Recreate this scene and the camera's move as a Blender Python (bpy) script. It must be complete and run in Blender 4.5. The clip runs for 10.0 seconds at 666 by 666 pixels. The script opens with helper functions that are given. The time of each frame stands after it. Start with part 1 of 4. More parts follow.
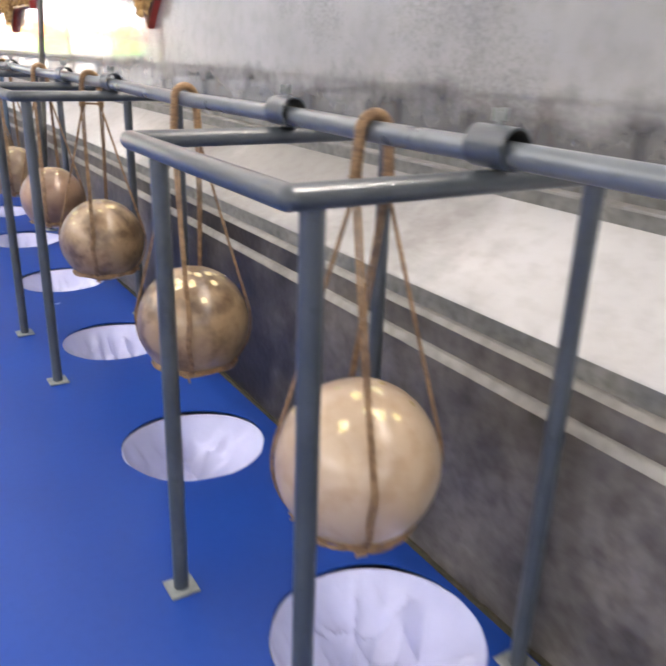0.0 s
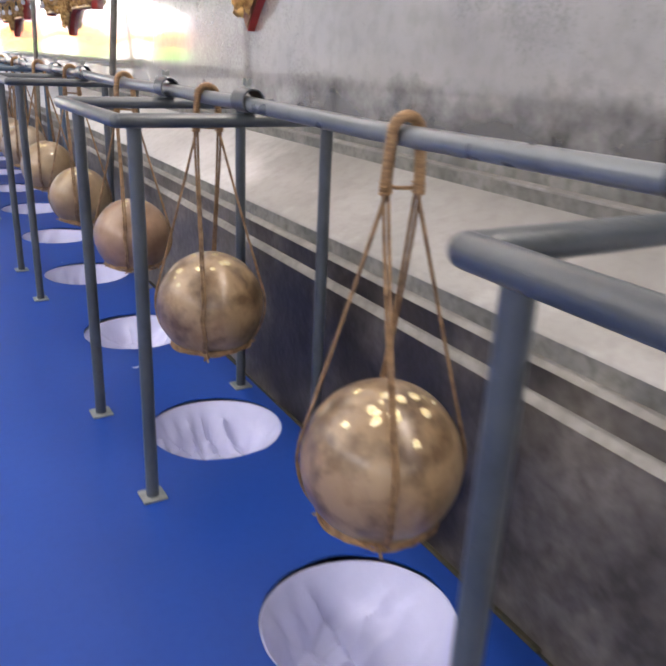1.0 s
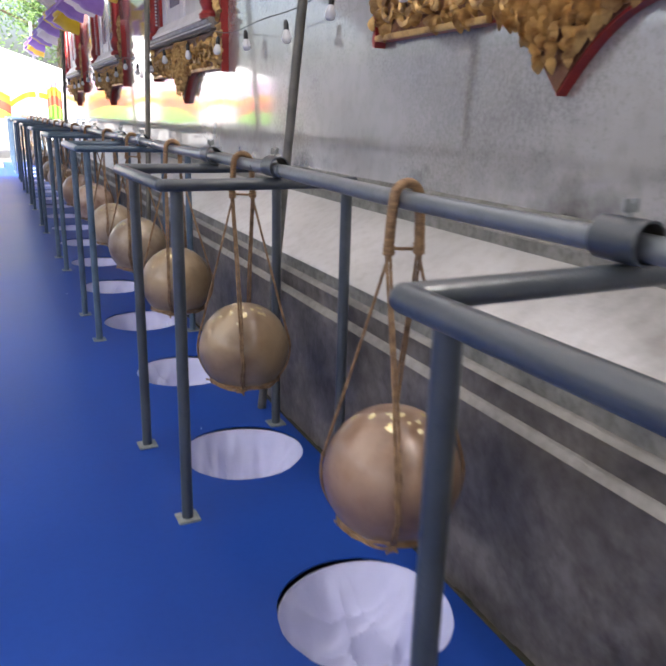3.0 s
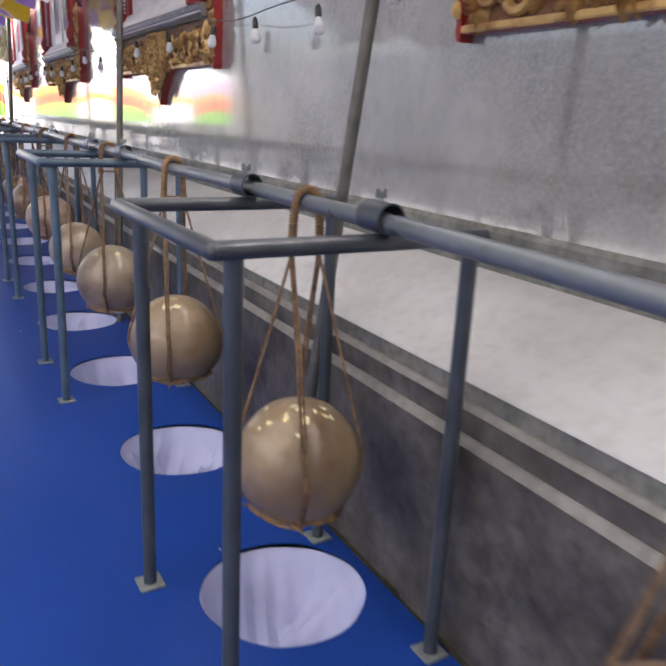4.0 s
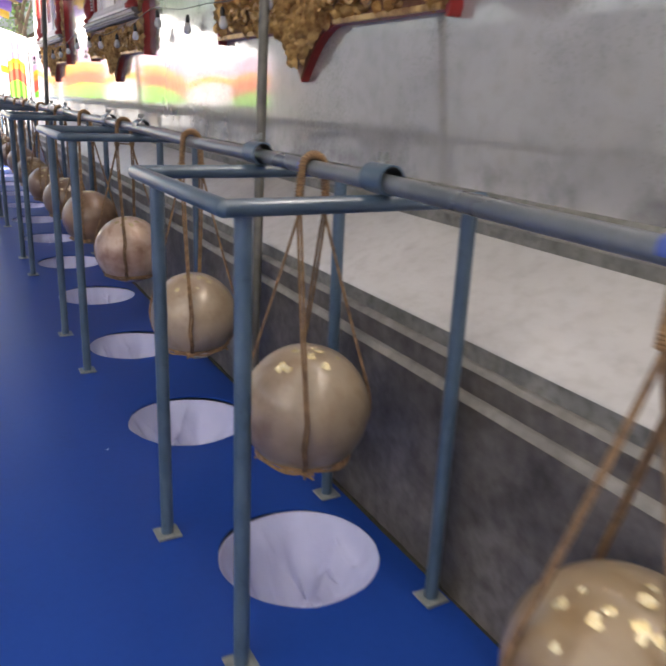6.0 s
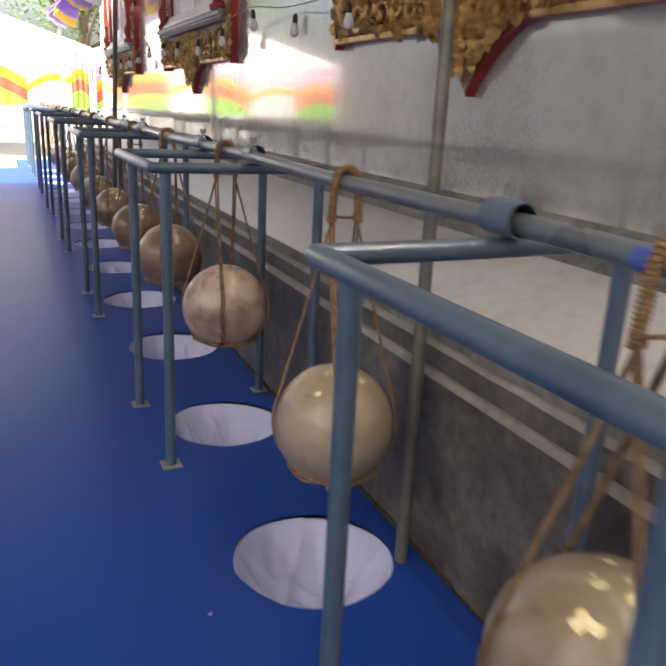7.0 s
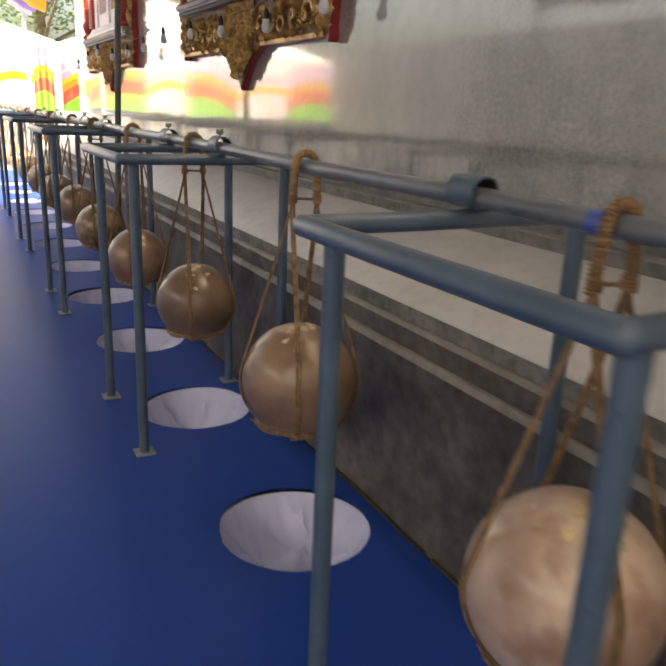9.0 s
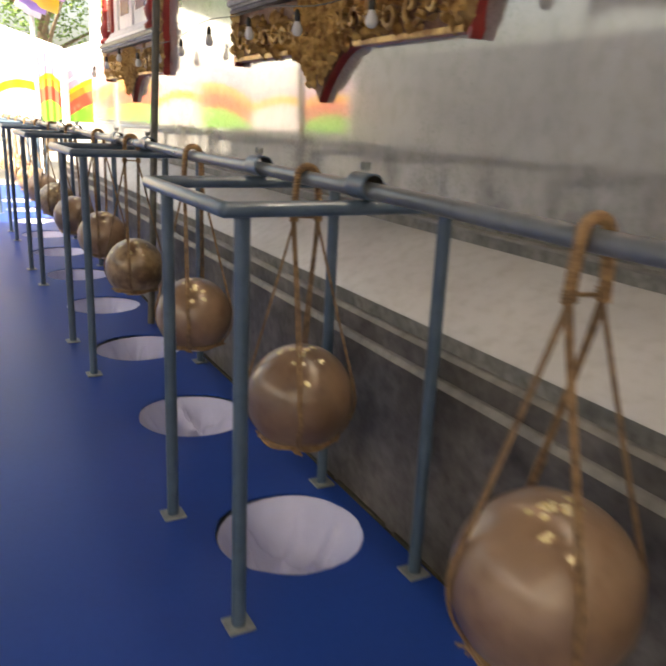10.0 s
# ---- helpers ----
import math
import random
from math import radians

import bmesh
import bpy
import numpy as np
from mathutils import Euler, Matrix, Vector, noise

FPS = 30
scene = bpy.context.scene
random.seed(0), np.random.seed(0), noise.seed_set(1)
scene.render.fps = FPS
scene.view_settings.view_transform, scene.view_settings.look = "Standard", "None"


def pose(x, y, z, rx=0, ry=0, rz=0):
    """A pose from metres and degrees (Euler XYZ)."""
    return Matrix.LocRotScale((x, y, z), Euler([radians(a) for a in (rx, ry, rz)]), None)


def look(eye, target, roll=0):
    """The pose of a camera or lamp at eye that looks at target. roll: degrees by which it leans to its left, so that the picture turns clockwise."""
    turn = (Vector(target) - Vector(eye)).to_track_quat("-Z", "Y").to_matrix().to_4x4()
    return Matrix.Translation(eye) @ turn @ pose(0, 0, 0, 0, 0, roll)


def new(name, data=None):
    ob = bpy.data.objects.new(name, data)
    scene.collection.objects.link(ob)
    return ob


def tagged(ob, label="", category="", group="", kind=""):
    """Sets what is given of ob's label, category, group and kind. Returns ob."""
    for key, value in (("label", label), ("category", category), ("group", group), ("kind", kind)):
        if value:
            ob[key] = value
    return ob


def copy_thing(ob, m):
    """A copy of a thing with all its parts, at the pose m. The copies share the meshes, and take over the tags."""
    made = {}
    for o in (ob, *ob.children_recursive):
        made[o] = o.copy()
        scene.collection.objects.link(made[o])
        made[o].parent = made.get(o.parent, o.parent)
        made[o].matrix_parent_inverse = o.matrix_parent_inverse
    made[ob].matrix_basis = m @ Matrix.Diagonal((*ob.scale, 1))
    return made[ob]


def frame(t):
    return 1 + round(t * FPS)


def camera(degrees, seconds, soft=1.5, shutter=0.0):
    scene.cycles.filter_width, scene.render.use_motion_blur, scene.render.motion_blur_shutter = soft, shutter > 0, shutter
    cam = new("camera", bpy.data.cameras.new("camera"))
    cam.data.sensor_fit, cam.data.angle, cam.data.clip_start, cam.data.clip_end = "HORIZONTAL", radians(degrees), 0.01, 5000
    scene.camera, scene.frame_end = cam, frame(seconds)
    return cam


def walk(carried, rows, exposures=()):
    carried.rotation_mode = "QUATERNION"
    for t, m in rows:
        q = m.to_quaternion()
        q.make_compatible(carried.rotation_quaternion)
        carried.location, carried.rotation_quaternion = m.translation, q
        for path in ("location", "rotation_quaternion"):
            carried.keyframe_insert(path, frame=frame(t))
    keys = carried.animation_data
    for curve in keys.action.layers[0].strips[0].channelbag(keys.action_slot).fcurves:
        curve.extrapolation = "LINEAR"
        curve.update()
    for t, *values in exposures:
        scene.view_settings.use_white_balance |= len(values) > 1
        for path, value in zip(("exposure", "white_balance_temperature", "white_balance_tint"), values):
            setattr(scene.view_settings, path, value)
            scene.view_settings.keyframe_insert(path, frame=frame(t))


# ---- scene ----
cam = camera(49.6, 10.0, soft=2.1, shutter=0.4)
PATH = [
    (0, (0.244, 0.155, 1.386), (1.248, 1.727, 0.665), 2.0),
    (0.5, (0.273, 0.674, 1.393), (1.204, 2.291, 0.676), 2.4),
    (1, (0.242, 1.186, 1.375), (1.187, 2.801, 0.668), 2.7),
    (1.5, (0.248, 1.682, 1.389), (1.17, 3.342, 0.761), 2.5),
    (2, (0.229, 2.169, 1.406), (1.165, 3.84, 0.831), 2.3),
    (2.5, (0.233, 2.692, 1.409), (1.046, 4.426, 0.832), 1.5),
    (3.8, (0.257, 3.911, 1.446), (1.128, 5.624, 0.893), 2.7),
    (4, (0.254, 4.143, 1.451), (1.198, 5.812, 0.885), 2.8),
    (4.5, (0.238, 4.679, 1.435), (1.168, 6.357, 0.87), 1.7),
    (5, (0.2, 5.251, 1.424), (1.167, 6.913, 0.872), 1.5),
    (6.3, (0.233, 6.686, 1.422), (1.11, 8.371, 0.794), 2.5),
    (6.5, (0.255, 6.895, 1.43), (1.07, 8.617, 0.822), 1.0),
    (7, (0.246, 7.424, 1.431), (1.048, 9.157, 0.838), 2.9),
    (7.5, (0.245, 7.948, 1.43), (1.016, 9.695, 0.838), 2.1),
    (8, (0.2, 8.512, 1.421), (1.02, 10.239, 0.834), 2.5),
    (8.5, (0.201, 9.062, 1.399), (1.042, 10.773, 0.795), 1.2),
    (9, (0.162, 9.619, 1.401), (1.063, 11.305, 0.812), 2.5),
    (9.5, (0.16, 10.174, 1.422), (1.101, 11.832, 0.818), 1.5),
    (10, (0.141, 10.727, 1.414), (1.053, 12.416, 0.849), 2.7),
]
EXPOSURES = [(0.0, 3.08, 6500, 10), (1.0, 2.80, 6500, 12), (2.5, 2.37, 6200, 12), (4.5, 2.26, 6150, 12), (7.0, 2.17, 7000, 9), (8.5, 2.10, 7800, 7), (10.0, 2.34, 8200, 6)]
walk(cam, [(t, look(eye, target, roll)) for t, eye, target, roll in PATH], EXPOSURES)

# ---- world, sun and exposure ----
world = bpy.data.worlds.new("sky")
scene.world = world
world.use_nodes = True
wn = world.node_tree.nodes
sky = wn.new("ShaderNodeTexSky")
sky.sky_type, sky.sun_disc = "NISHITA", False
SUN_ELEV, SUN_TURN = 52.0, 235.0
sky.sun_elevation, sky.sun_rotation = radians(SUN_ELEV), radians(SUN_TURN)
sky.dust_density = 8.0
world.node_tree.links.new(sky.outputs["Color"], wn["Background"].inputs["Color"])
wn["Background"].inputs["Strength"].default_value = 0.15

sun = new("sun", bpy.data.lights.new("sun", "SUN"))
sun.data.energy, sun.data.angle, sun.data.color = 5.0, radians(0.6), (1.0, 0.95, 0.87)
sun.rotation_euler = (radians(90 - SUN_ELEV), 0, radians(180 - SUN_TURN))


# ---- materials ----
def mat(name, base, other=None, rough=0.5, metal=0.0, scale=8.0, detail=6.0, mix=(0.35, 0.65),
        bump=0.0, bump_scale=60.0, rough_var=0.0, coat=0.0, spec=0.5, stretch=(1, 1, 1), fine=None, vary=0.0, trans=0.0, coat_rough=0.05):
    m = bpy.data.materials.new(name)
    m.use_nodes = True
    nt = m.node_tree
    n, lk = nt.nodes, nt.links
    b = n["Principled BSDF"]
    b.inputs["Base Color"].default_value = (*base, 1)
    b.inputs["Roughness"].default_value = rough
    b.inputs["Metallic"].default_value = metal
    b.inputs["Coat Weight"].default_value = coat
    b.inputs["Coat Roughness"].default_value = coat_rough
    b.inputs["Specular IOR Level"].default_value = spec
    co = n.new("ShaderNodeTexCoord")
    mp = n.new("ShaderNodeMapping")
    mp.inputs["Scale"].default_value = stretch
    lk.new(co.outputs["Object"], mp.inputs["Vector"])
    if vary:
        info = n.new("ShaderNodeObjectInfo")
        mv = n.new("ShaderNodeVectorMath")
        mv.operation = "SCALE"
        mv.inputs["Scale"].default_value = 17.0
        cx = n.new("ShaderNodeCombineXYZ")
        for k in ("X", "Y", "Z"):
            lk.new(info.outputs["Random"], cx.inputs[k])
        lk.new(cx.outputs["Vector"], mv.inputs[0])
        lk.new(mv.outputs["Vector"], mp.inputs["Location"])
    col = None
    if other is not None:
        t1 = n.new("ShaderNodeTexNoise")
        t1.inputs["Scale"].default_value, t1.inputs["Detail"].default_value = scale, detail
        lk.new(mp.outputs["Vector"], t1.inputs["Vector"])
        r = n.new("ShaderNodeValToRGB")
        r.color_ramp.elements[0].position, r.color_ramp.elements[1].position = mix
        r.color_ramp.elements[0].color, r.color_ramp.elements[1].color = (*base, 1), (*other, 1)
        lk.new(t1.outputs["Fac"], r.inputs["Fac"])
        col = r.outputs["Color"]
        if fine is not None:
            t2 = n.new("ShaderNodeTexNoise")
            t2.inputs["Scale"].default_value, t2.inputs["Detail"].default_value = fine[0], 8
            lk.new(mp.outputs["Vector"], t2.inputs["Vector"])
            r2 = n.new("ShaderNodeValToRGB")
            r2.color_ramp.elements[0].position, r2.color_ramp.elements[1].position = fine[2], fine[3]
            r2.color_ramp.elements[0].color, r2.color_ramp.elements[1].color = (1, 1, 1, 1), (*fine[1], 1)
            lk.new(t2.outputs["Fac"], r2.inputs["Fac"])
            mx = n.new("ShaderNodeMix")
            mx.data_type, mx.blend_type = "RGBA", "MULTIPLY"
            mx.inputs["Factor"].default_value = 1.0
            lk.new(col, mx.inputs["A"])
            lk.new(r2.outputs["Color"], mx.inputs["B"])
            col = mx.outputs["Result"]
        if rough_var:
            rr = n.new("ShaderNodeMapRange")
            rr.inputs["To Min"].default_value, rr.inputs["To Max"].default_value = rough - rough_var, rough + rough_var
            lk.new(t1.outputs["Fac"], rr.inputs["Value"])
            lk.new(rr.outputs["Result"], b.inputs["Roughness"])
    if vary and col is not None:
        hs = n.new("ShaderNodeHueSaturation")
        vr = n.new("ShaderNodeMapRange")
        vr.inputs["To Min"].default_value, vr.inputs["To Max"].default_value = 1 - vary, 1 + vary
        lk.new(info.outputs["Random"], vr.inputs["Value"])
        lk.new(vr.outputs["Result"], hs.inputs["Value"])
        lk.new(col, hs.inputs["Color"])
        col = hs.outputs["Color"]
    if col is not None:
        lk.new(col, b.inputs["Base Color"])
    if bump:
        t3 = n.new("ShaderNodeTexNoise")
        t3.inputs["Scale"].default_value, t3.inputs["Detail"].default_value = bump_scale, 6
        lk.new(mp.outputs["Vector"], t3.inputs["Vector"])
        bp = n.new("ShaderNodeBump")
        bp.inputs["Strength"].default_value, bp.inputs["Distance"].default_value = bump, 0.01
        lk.new(t3.outputs["Fac"], bp.inputs["Height"])
        lk.new(bp.outputs["Normal"], b.inputs["Normal"])
    if trans:
        tr = n.new("ShaderNodeBsdfTranslucent")
        tr.inputs["Color"].default_value = (*base, 1)
        if col is not None:
            lk.new(col, tr.inputs["Color"])
        ms = n.new("ShaderNodeMixShader")
        ms.inputs["Fac"].default_value = trans
        lk.new(b.outputs["BSDF"], ms.inputs[1])
        lk.new(tr.outputs["BSDF"], ms.inputs[2])
        lk.new(ms.outputs["Shader"], n["Material Output"].inputs["Surface"])
    return m


M_FLOOR = mat("blue_vinyl", (0.0095, 0.044, 0.245), (0.0135, 0.056, 0.295), rough=0.38, scale=0.8, rough_var=0.06, spec=0.17, bump=0.08, bump_scale=2.5, fine=(35, (0.93, 0.93, 0.95), 0.45, 0.7))
M_PIPE = mat("grey_pipe_paint", (0.040, 0.049, 0.058), (0.060, 0.071, 0.082), rough=0.34, coat=0.15, coat_rough=0.25, scale=9, rough_var=0.08, bump=0.12, bump_scale=120, fine=(45, (0.72, 0.72, 0.72), 0.58, 0.78), vary=0.08)
# same paint as M_PIPE, with bluer light further along put into its colour
M_PIPE_BLUELIT = mat("bluelit_pipe_paint", (0.052, 0.086, 0.125), (0.076, 0.118, 0.165), rough=0.34, coat=0.15, coat_rough=0.25, scale=9, rough_var=0.08, bump=0.12, bump_scale=120, fine=(45, (0.72, 0.72, 0.72), 0.58, 0.78), vary=0.08)
M_RAIL = mat("rail_steel_paint", (0.12, 0.136, 0.15), (0.175, 0.193, 0.208), rough=0.3, metal=0.25, scale=5, rough_var=0.08, bump=0.05, bump_scale=90, fine=(30, (0.75, 0.75, 0.75), 0.55, 0.8))
M_COLLAR_SHADE = mat("collar_inner_shade", (0.016, 0.016, 0.017), (0.03, 0.026, 0.023), rough=0.6, scale=20)
M_STONE = [mat("varnished_stone_" + k, a, b, rough=0.36, coat=0.6, coat_rough=0.19, scale=s, detail=9, mix=mx, bump=0.16, bump_scale=22, vary=0.10, fine=(16, f, 0.50, 0.74))
           for k, a, b, s, mx, f in (("cream", (0.46, 0.35, 0.24), (0.35, 0.245, 0.155), 4, (0.46, 0.74), (0.86, 0.80, 0.72)),
                                     ("tan", (0.29, 0.198, 0.108), (0.11, 0.064, 0.029), 11, (0.45, 0.64), (0.64, 0.54, 0.44)),
                                     ("pink", (0.52, 0.39, 0.30), (0.29, 0.18, 0.13), 5, (0.46, 0.64), (0.66, 0.53, 0.45)),
                                     ("brown", (0.27, 0.17, 0.105), (0.145, 0.085, 0.05), 5, (0.4, 0.68), (0.80, 0.72, 0.64)),
                                     ("buff", (0.33, 0.258, 0.178), (0.20, 0.14, 0.09), 5, (0.44, 0.70), (0.80, 0.73, 0.66)),
                                     ("honey", (0.285, 0.205, 0.115), (0.125, 0.072, 0.034), 3.2, (0.50, 0.72), (0.82, 0.75, 0.66)))]
M_GOLDLEAF = mat("gold_leaf", (0.92, 0.74, 0.36), (0.98, 0.88, 0.60), rough=0.25, metal=0.55, scale=60, bump=0.5, bump_scale=150)
M_RATTAN = mat("rattan", (0.34, 0.205, 0.095), (0.18, 0.10, 0.044), rough=0.55, scale=40, bump=0.5, bump_scale=220, stretch=(1, 1, 3), vary=0.18)
M_CORD = mat("dark_rattan_strand", (0.28, 0.172, 0.084), (0.14, 0.08, 0.037), rough=0.55, scale=40, bump=0.5, bump_scale=220, vary=0.15)
M_TAPE = mat("blue_tape", (0.05, 0.09, 0.32), (0.07, 0.12, 0.4), rough=0.35, scale=30)
M_PLATE = mat("galvanised_plate", (0.20, 0.22, 0.22), (0.29, 0.31, 0.30), rough=0.5, metal=0.3, scale=30, bump=0.2)
M_CLOTH = mat("white_cloth", (0.44, 0.46, 0.66), (0.52, 0.54, 0.74), rough=0.85, scale=4, bump=0.15, bump_scale=40)
M_POLE = mat("weathered_steel_pole", (0.10, 0.10, 0.088), (0.16, 0.15, 0.13), rough=0.45, metal=0.3, scale=14, bump=0.2, bump_scale=60)
M_POLEW = mat("white_painted_pole", (0.7, 0.7, 0.7), (0.6, 0.6, 0.6), rough=0.4, scale=10)
M_DADO = mat("stained_cement", (0.178, 0.163, 0.145), (0.050, 0.044, 0.038), rough=0.45, scale=4.0, detail=10, mix=(0.32, 0.72), bump=0.35, bump_scale=30, rough_var=0.1, stretch=(1, 1.0, 1.1), fine=(19, (0.48, 0.46, 0.43), 0.36, 0.72))
M_LEDGE = mat("pale_cement_coping", (0.55, 0.54, 0.525), (0.44, 0.43, 0.41), rough=0.42, scale=2.4, detail=5, mix=(0.40, 0.72), bump=0.16, bump_scale=45, fine=(22, (0.88, 0.875, 0.86), 0.46, 0.70), stretch=(1, 0.8, 1))
# paler than the upright faces: light on the upward steps is in the colour
M_EDGE = mat("toplit_moulding_cement", (0.26, 0.25, 0.231), (0.155, 0.147, 0.133), rough=0.5, scale=4, detail=8, mix=(0.36, 0.70), bump=0.3, bump_scale=40, fine=(24, (0.76, 0.75, 0.73), 0.42, 0.70))
M_BAND = mat("dark_moss_cement", (0.13, 0.13, 0.115), (0.24, 0.235, 0.21), rough=0.55, scale=7, detail=9, bump=0.3, bump_scale=40, fine=(30, (0.6, 0.6, 0.55), 0.45, 0.7))
M_RED = mat("red_lacquer", (0.30, 0.022, 0.018), (0.22, 0.015, 0.013), rough=0.35, scale=12, bump=0.05)
M_GOLD = mat("gilded_carving", (0.60, 0.40, 0.16), (0.26, 0.13, 0.045), rough=0.38, metal=0.65, scale=16, detail=8, mix=(0.42, 0.68), bump=0.4, bump_scale=60)
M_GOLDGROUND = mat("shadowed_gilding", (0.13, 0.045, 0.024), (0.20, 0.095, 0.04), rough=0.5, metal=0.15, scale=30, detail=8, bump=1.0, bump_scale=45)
M_SILVER = mat("silvered_moulding", (0.12, 0.11, 0.10), (0.23, 0.215, 0.20), rough=0.35, metal=0.35, scale=18, bump=0.2)
M_WHITE = mat("white_paint", (0.75, 0.75, 0.74), (0.66, 0.66, 0.65), rough=0.45, scale=5, bump=0.05)
M_PANE = mat("shutter_glass", (0.16, 0.17, 0.18), (0.26, 0.27, 0.28), rough=0.15, scale=2)
M_BULB = mat("frosted_bulb", (0.80, 0.80, 0.80), (0.76, 0.76, 0.77), rough=0.18, scale=10, trans=0.3)
M_SOCKET = mat("black_socket", (0.012, 0.012, 0.012), (0.03, 0.03, 0.03), rough=0.45, scale=30)
M_CABLE = mat("black_cable", (0.02, 0.02, 0.02), (0.03, 0.03, 0.03), rough=0.5, scale=30)
# roof canvases: tone and translucency set by the light wanted under each
M_CANOPY_BLOCK = mat("light_blocking_canvas", (0.27, 0.26, 0.245), (0.23, 0.22, 0.205), rough=0.7, scale=2, bump=0.1, bump_scale=8, trans=0.03)
M_CANOPY_PASS = mat("light_passing_canvas", (0.56, 0.55, 0.53), (0.50, 0.49, 0.47), rough=0.7, scale=2, bump=0.1, bump_scale=8, trans=0.32)
M_CANOPY_MID = mat("light_dimming_canvas", (0.50, 0.49, 0.47), (0.45, 0.44, 0.42), rough=0.7, scale=2, bump=0.1, bump_scale=8, trans=0.10)
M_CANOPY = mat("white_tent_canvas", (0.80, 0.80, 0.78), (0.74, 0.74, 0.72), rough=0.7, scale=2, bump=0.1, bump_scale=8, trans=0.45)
M_YELLOW = mat("yellow_satin", (0.72, 0.50, 0.03), (0.62, 0.42, 0.02), rough=0.4, scale=6, trans=0.35)
M_PURPLE = mat("purple_satin", (0.28, 0.16, 0.46), (0.36, 0.22, 0.55), rough=0.4, scale=6, trans=0.35)
M_SWAGW = mat("white_satin", (0.75, 0.70, 0.72), (0.68, 0.63, 0.66), rough=0.45, scale=6, trans=0.35)
M_FRED = mat("red_fabric", (0.62, 0.10, 0.05), (0.55, 0.08, 0.05), rough=0.6, scale=3, trans=0.3)
M_FORANGE = mat("orange_fabric", (0.78, 0.30, 0.04), (0.75, 0.24, 0.03), rough=0.6, scale=3, trans=0.3)
M_FGREEN = mat("green_fabric", (0.22, 0.55, 0.05), (0.18, 0.48, 0.05), rough=0.6, scale=3, trans=0.3)
M_FPINK = mat("mauve_fabric", (0.62, 0.36, 0.52), (0.56, 0.30, 0.46), rough=0.6, scale=3, trans=0.3)
M_GROUND = mat("concrete_ground", (0.22, 0.215, 0.205), (0.17, 0.165, 0.155), rough=0.8, scale=0.6, detail=9, bump=0.2, bump_scale=20)
M_DIRT = mat("damp_debris", (0.055, 0.043, 0.026), (0.028, 0.030, 0.016), rough=0.9, scale=25, bump=0.6, bump_scale=60)
M_LEAF = mat("leaves", (0.07, 0.14, 0.035), (0.12, 0.20, 0.05), rough=0.5, scale=2, trans=0.35)
M_BARK = mat("bark", (0.14, 0.10, 0.07), (0.09, 0.07, 0.05), rough=0.9, scale=10, bump=0.6)
M_OPPOSITE = mat("shaded_render_wall", (0.40, 0.39, 0.36), (0.32, 0.31, 0.29), rough=0.8, scale=1.5, detail=8, bump=0.1)


